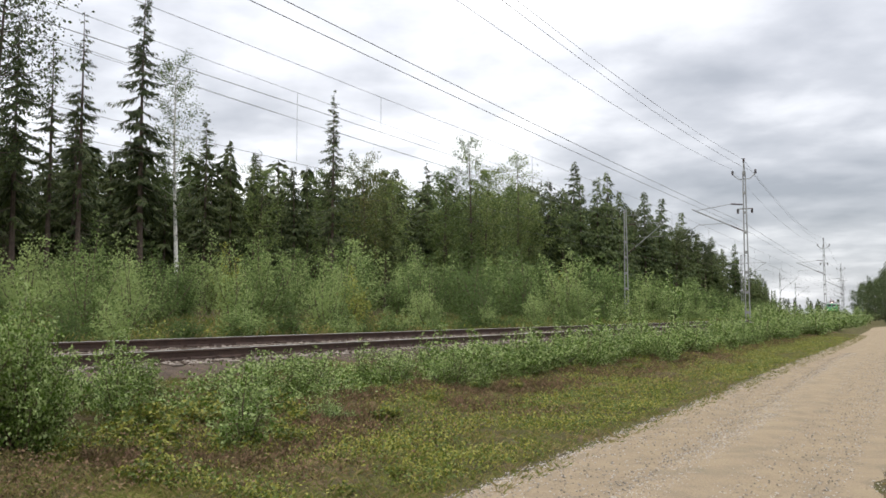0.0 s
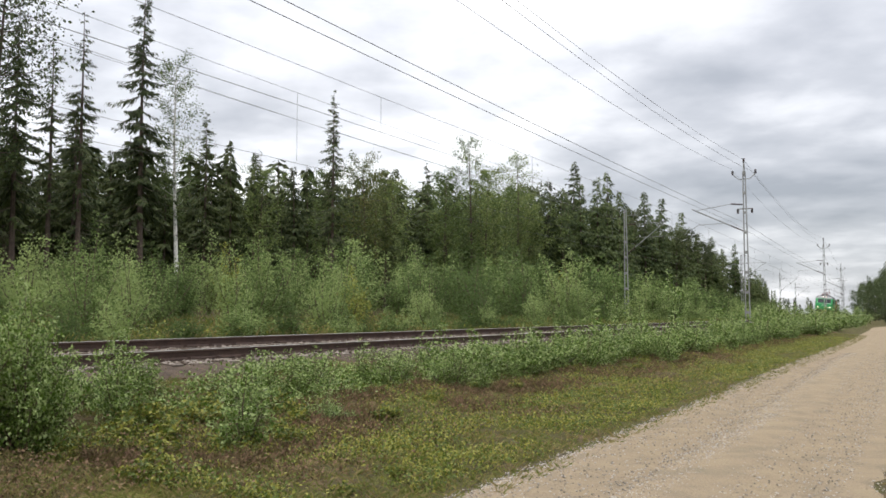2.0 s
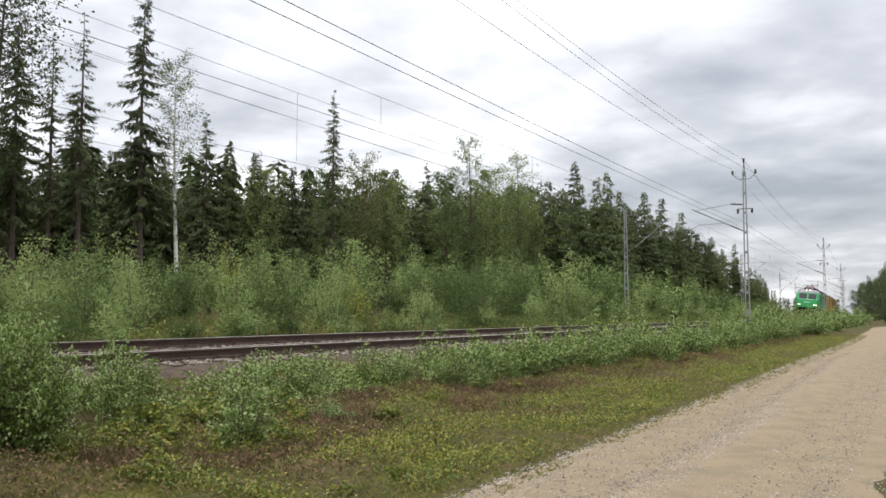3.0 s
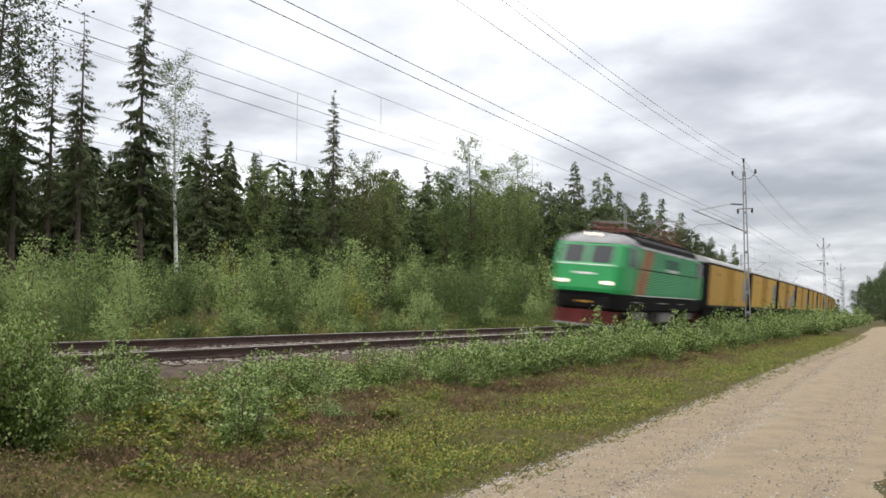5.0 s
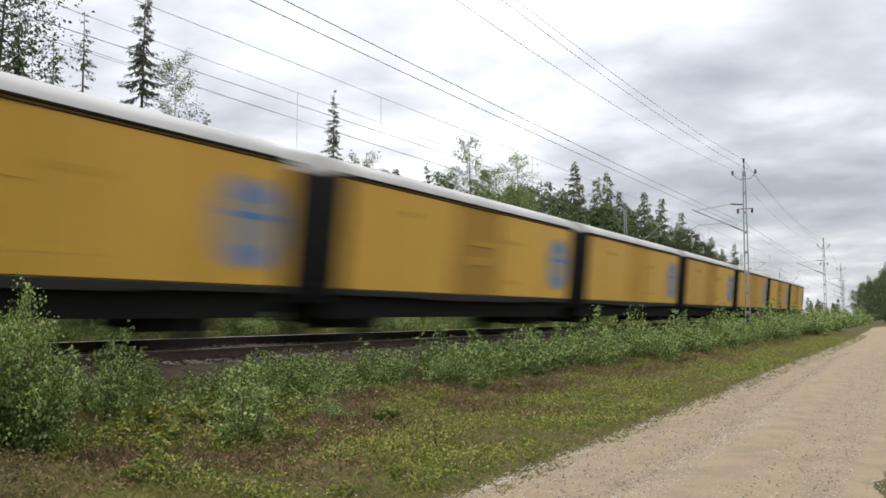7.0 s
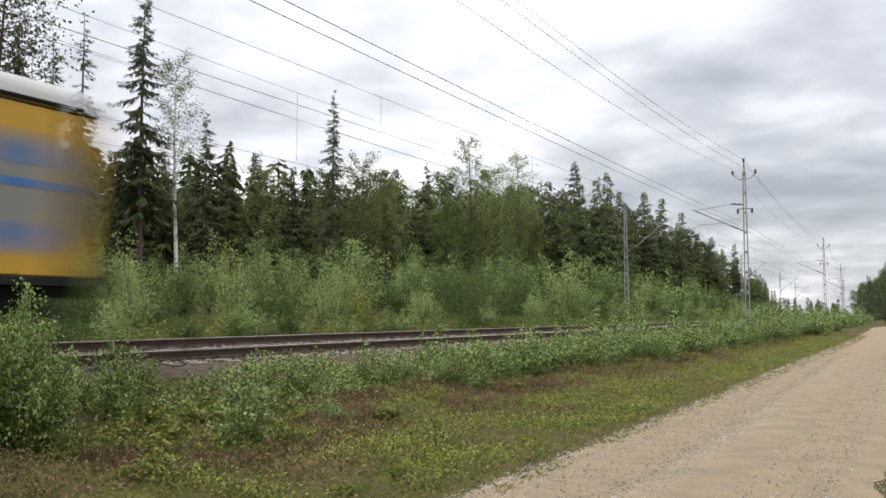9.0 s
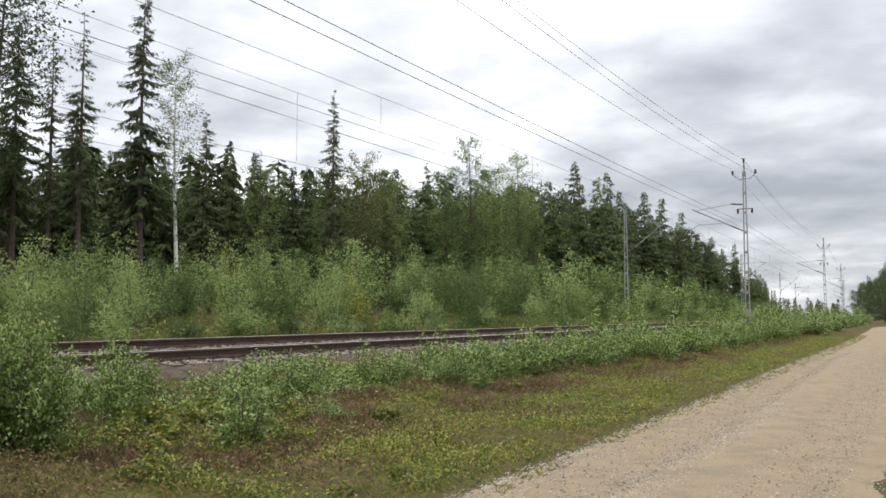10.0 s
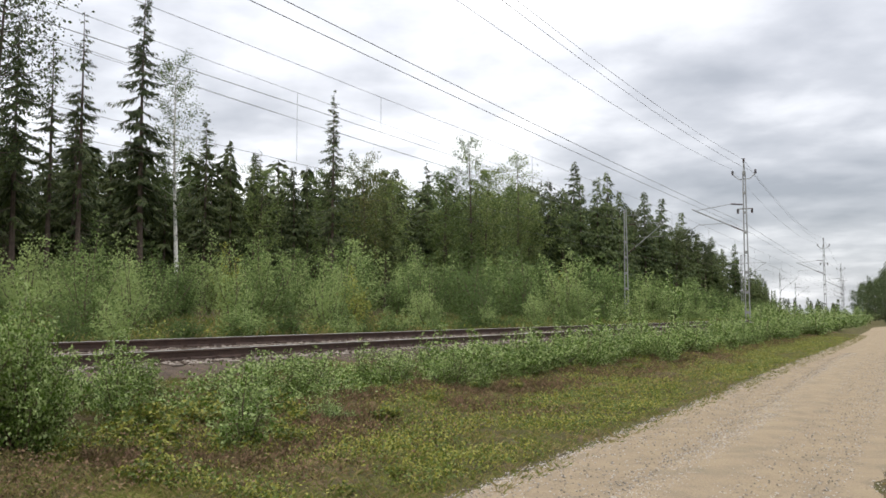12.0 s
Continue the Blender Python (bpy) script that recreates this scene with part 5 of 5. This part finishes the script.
    pantograph(t, X1 - 3.4, True)
    for y in (-0.75, 0.75):
        part("roof_walk", Geo().box(2.4, X1 - 2.4, y - 0.16, y + 0.16, 3.93, 3.97), ROOFDARK, t)
        bus = Geo().tube([(5.2, y * 0.5, 4.22), (10.6, y * 0.5, 4.22)], 0.03, 6)
        part("busbar", bus, REDBROWN, t, "red-brown roof conductor")
        for x in (5.4, 7.9, 10.4):
            q = Geo()
            insulator(q, (x, y * 0.5, 3.80), (x, y * 0.5, 4.22), 0.08, 5)
            part("insulator", q, INSUL, t)
    part("roof_box", Geo().box(6.9, 8.8, -0.45, 0.45, 3.80, 4.08), ROOFDARK, t, bevel=0.04)
    return t


WAGON_LEN = 14.02


def shape_on_side(t, name, points, mat_, label="", x=0.0, z=0.0, y=-1.395, thick=0.004):
    """A flat painted shape lying on the near or far wall; points are (x, z) round its edge."""
    way = -1 if y < 0 else 1
    rings = [[(x + a, y + way * d, z + b) for a, b in points] for d in (0.0005, thick)]
    return part(name, Geo().loft(rings), mat_, t, label)


def blob(rx, rz, seed, n=18, rough=0.25):
    return [(rx * math.cos(a) * (1 + rough * noise.noise(Vector((math.cos(a) * 1.6, math.sin(a) * 1.6, seed)))),
             rz * math.sin(a) * (1 + rough * noise.noise(Vector((math.cos(a) * 1.6 + 9, math.sin(a) * 1.6, seed))))) for a in np.linspace(0, 2 * math.pi, n, endpoint=False)]


def build_wagon():
    t = thing("freight_wagon", "yellow covered mail wagon with white curved roof and blue emblem", "freight wagon", "yellow covered wagons of the train")
    x0, x1, mid = 0.76, WAGON_LEN - 0.76, WAGON_LEN / 2
    part("body", Geo().box(x0, x1, -1.33, 1.33, 1.14, 3.49), YELLOW, t, bevel=0.02)
    # sliding walls: two long panels a side with ribs
    for y in (-1.345, 1.345):
        side = -1 if y < 0 else 1
        part("sliding_wall", Geo().box(x0 + 0.04, mid - 1.6, y - 0.045, y + 0.045, 1.18, 3.41), YELLOW, t, bevel=0.012)
        wall = part("sliding_wall", Geo().box(mid + 0.9, x1 - 0.04, y - 0.045, y + 0.045, 1.18, 3.41), YELLOW, t, bevel=0.012)
        part("door_panel", Geo().box(mid - 1.59, mid + 0.89, y - 0.028, y + 0.028, 1.18, 3.41), YELLOWDOOR, t, "slightly darker worn door panel", bevel=0.012)
        for xa in (mid - 1.62, mid - 0.34, mid + 0.88):
            part("door_edge", Geo().box(xa, xa + 0.035, y - 0.050, y + 0.050, 1.19, 3.40), SOLE, t, "dark upright door edge")
        part("vent", Geo().tube([(3.33, y, 2.93), (3.33, y + side * 0.07, 2.93)], [0.085, 0.075], 12), SOLE, t, "small dark round vent")
        for xa in (x0 - 0.01, x1 - 0.13):
            part("corner_post", Geo().box(xa, xa + 0.14, y - 0.058, y + 0.058, 1.15, 3.47), BLACK, t, "dark corner post")
        part("gutter", Geo().box(x0, x1, y - 0.06, y + 0.065, 3.475, 3.535), SOLE, t, "dark gutter under the roof")
        part("top_rail", Geo().box(x0, x1, y - 0.055, y + 0.055, 3.415, 3.432), SOLE, t)
        part("sole_bar", Geo().loft([[(x, y - 0.05, z), (x, y + 0.05, z), (x, y + 0.05, 1.16), (x, y - 0.05, 1.16)] for x, z in ((x0, 1.05), (4.0, 1.04), (4.5, 1.0), (9.5, 1.0), (10.0, 1.04), (x1, 1.05))]), SOLE, t, "grey sole bar", bevel=0.008)
        for x, z, w, h in ((mid - 0.6, 2.45, 1.3, 0.14), (mid + 1.2, 2.62, 0.9, 0.12), (mid - 0.75, 1.95, 0.95, 0.22), (mid + 1.0, 1.5, 1.2, 0.12)):
            shape_on_side(wall, "marking", [(0, 0), (w, 0), (w, h), (0, h)], YELLOWDOOR, "faded unreadable marking bar", x, z, side * 1.391)
        # posthorn-like emblem drawn as plain shapes
        cx = x1 - 1.08
        disc = shape_on_side(t, "emblem_disc", [(0.80 * math.cos(a), 0.84 * math.sin(a)) for a in np.linspace(0, 6.283, 28, endpoint=False)], PALE, "pale blue-grey round emblem", cx, 2.25, side * 1.391)
        shape_on_side(disc, "emblem_crown", [(-0.36, 0.0), (0.36, 0.0), (0.46, 0.36), (0.2, 0.2), (0.0, 0.42), (-0.2, 0.2), (-0.46, 0.36)], BLUE, "blue emblem shape", cx, 2.62, side * 1.396)
        shape_on_side(disc, "emblem_bar", [(-0.62, -0.05), (0.62, -0.05), (0.62, 0.06), (-0.62, 0.06)], BLUE, "", cx, 2.38, side * 1.396)
        shape_on_side(disc, "emblem_horn", [(0.40 * math.cos(a), 0.20 * math.sin(a)) for a in np.linspace(0, 6.283, 18, endpoint=False)], BLUE, "", cx, 1.68, side * 1.396)
    # ends are coloured black to carry the shade between the wagons
    for x in (x0 - 0.03, x1 - 0.03):
        part("end_wall", Geo().box(x, x + 0.06, -1.30, 1.30, 1.12, 3.48), BLACK, t, "end wall blackened for the shade in the gap", bevel=0.01)
        for y in (-0.9, -0.3, 0.3, 0.9):
            part("end_post", Geo().box(x - 0.03, x + 0.09, y - 0.05, y + 0.05, 1.12, 3.5), BLACK, t)
    sect = [(1.42 * math.cos(a), 3.51 + 0.43 * math.sin(a)) for a in np.linspace(0, math.pi, 13)]
    rings = [[(x, y, z) for y, z in sect] for x in (x0 - 0.06, x0 + 0.02, x1 - 0.02, x1 + 0.06)]
    roof = part("roof", Geo().loft(rings).mesh("wagon_roof", smooth=True), WROOF, t, "white curved roof")
    for k in range(9):
        x = x0 + 0.7 + k * (x1 - x0 - 1.4) / 8
        part("roof_rib", Geo().loft([[(x + d, y * 1.006, 3.51 + (z - 3.51) * 1.02) for y, z in sect] for d in (-0.03, 0.03)]), WROOF, roof)
    # frame and running gear
    # solid black block: the deep shade beneath the floor, built as part of the frame
    part("underframe", Geo().box(x0, x1, -1.20, 1.20, 0.58, 1.13), BLACK, t)
    for xa in (2.55, WAGON_LEN - 2.55):
        wheelset(t, xa, 0.48)
        for y in (-1.02, 1.02):
            part("axle_guard", Geo().loft([[(xa + a, y - 0.03, z), (xa + a, y + 0.03, z), (xa - a, y + 0.03, z), (xa - a, y - 0.03, z)] for a, z in ((0.75, 1.0), (0.55, 0.75), (0.28, 0.36))]), BLACK, t)
            spring = Geo()
            for i in range(5):
                ln = 0.75 - i * 0.12
                spring.tube([(xa - ln, y * 1.06, 0.84), (xa, y * 1.06, 0.70 - i * 0.028), (xa + ln, y * 1.06, 0.84)], 0.02, 4)
            part("leaf_spring", spring, BLACK, t)
            part("axle_box", Geo().box(xa - 0.15, xa + 0.15, y * 1.06 - 0.12, y * 1.06 + 0.12, 0.36, 0.64), BLACK, t, bevel=0.02)
    for xa in (2.55, WAGON_LEN - 2.55):
        part("brake_gear", Geo().box(xa - 1.05, xa + 1.05, -0.62, 0.62, 0.30, 0.72), BLACK, t, bevel=0.03)
    for y in (-0.5, 0.5):
        part("brake_rod", Geo().tube([(3.6, y, 0.62), (10.4, y, 0.62)], 0.03, 6), BLACK, t)
        part("truss_bar", Geo().tube([(3.3, y * 1.9, 0.98), (5.6, y * 1.9, 0.72), (8.4, y * 1.9, 0.72), (10.7, y * 1.9, 0.98)], 0.035, 6), BLACK, t)
    part("brake_reservoir", Geo().tube([(6.2, -0.3, 0.72), (7.5, -0.3, 0.72)], 0.18, 12), BLACK, t)
    for x in (x0 + 0.4, x1 - 0.4):
        part("step", Geo().box(x - 0.2, x + 0.2, -1.42, -1.2, 0.55, 0.58), BLACK, t)
    buffers(t, x0 - 0.12, -1)
    buffers(t, x1 + 0.12, 1)
    for x, w in ((x0 - 0.03, -0.2), (x1 + 0.03, 0.2)):
        part("headstock", Geo().box(min(x, x + w), max(x, x + w), -1.25, 1.25, 0.88, 1.22), BLACK, t)
    return t


def add_spray_paint(t):
    """Sprayed shapes on the rear half of one wagon."""
    for name, x, z, rx, rz, m in (("sprayed_patch", 11.0, 1.9, 1.75, 0.52, SPRAYGREEN), ("sprayed_patch", 8.7, 1.72, 0.8, 0.5, SPRAYLILAC), ("sprayed_patch", 9.4, 1.75, 0.35, 0.55, SPRAYRED),
                                  ("sprayed_patch", 12.7, 1.6, 0.5, 0.35, SPRAYLILAC)):
        shape_on_side(t, name, blob(rx, rz, x), m, "sprayed graffiti patch", x, z, -1.399, 0.006)
    for i in range(6):
        shape_on_side(t, "sprayed_stroke", [(0, 0), (0.7, 0.05), (0.72, 0.12), (0.02, 0.08)], SPRAYRED if i % 2 else PALE, "", 9.8 + i * 0.5, 1.55 + 0.16 * (i % 4), -1.4055, 0.004)


locomotive = build_loco()
wagons = [build_wagon()]
for _ in range(9):
    wagons.append(copy_thing(wagons[0], pose(0, 0, 0)))
add_spray_paint(wagons[2])
tagged(wagons[2], "yellow covered mail wagon with graffiti sprayed on its side")
tagged(wagons[9], "last yellow covered wagon with white roof and blue emblem")

START, SPEED = 251.80, 44.318     # where the buffers of the locomotive are at 0 s, metres per second


def vehicle_pose(s, length):
    """A vehicle whose front end is at s: local x runs back along it."""
    (xf, yf, _), (xr, yr, _) = along(s + 0.15 * length), along(s + 0.85 * length)
    turn = math.atan2(yr - yf, xr - xf)
    c = Vector(((xf + xr) / 2, (yf + yr) / 2, RAIL_Z + 0.003))
    m = Matrix.Translation(c) @ Matrix.Rotation(turn, 4, "Z") @ Matrix.Rotation(CANT, 4, "X")
    return m @ Matrix.Translation((-length / 2, 0, 0))


def train_front(t):
    """How far along the line the front buffers are; the pace surges a little as the train goes by."""
    return START - SPEED * t + float(np.interp(t, [4.0, 5.0, 5.5, 6.0, 6.5, 7.0, 7.5, 9.0], [0.0, 0.3, 0.2, -0.5, 0.1, -0.45, -0.4, -0.3]))


def motions():
    times = [i * 0.5 for i in range(25)]
    walk(locomotive, [(t, vehicle_pose(train_front(t), LOCO_LEN)) for t in times])
    for k, w in enumerate(wagons):
        back = LOCO_LEN + k * WAGON_LEN
        walk(w, [(t, vehicle_pose(train_front(t) + back, WAGON_LEN)) for t in times])


motions()
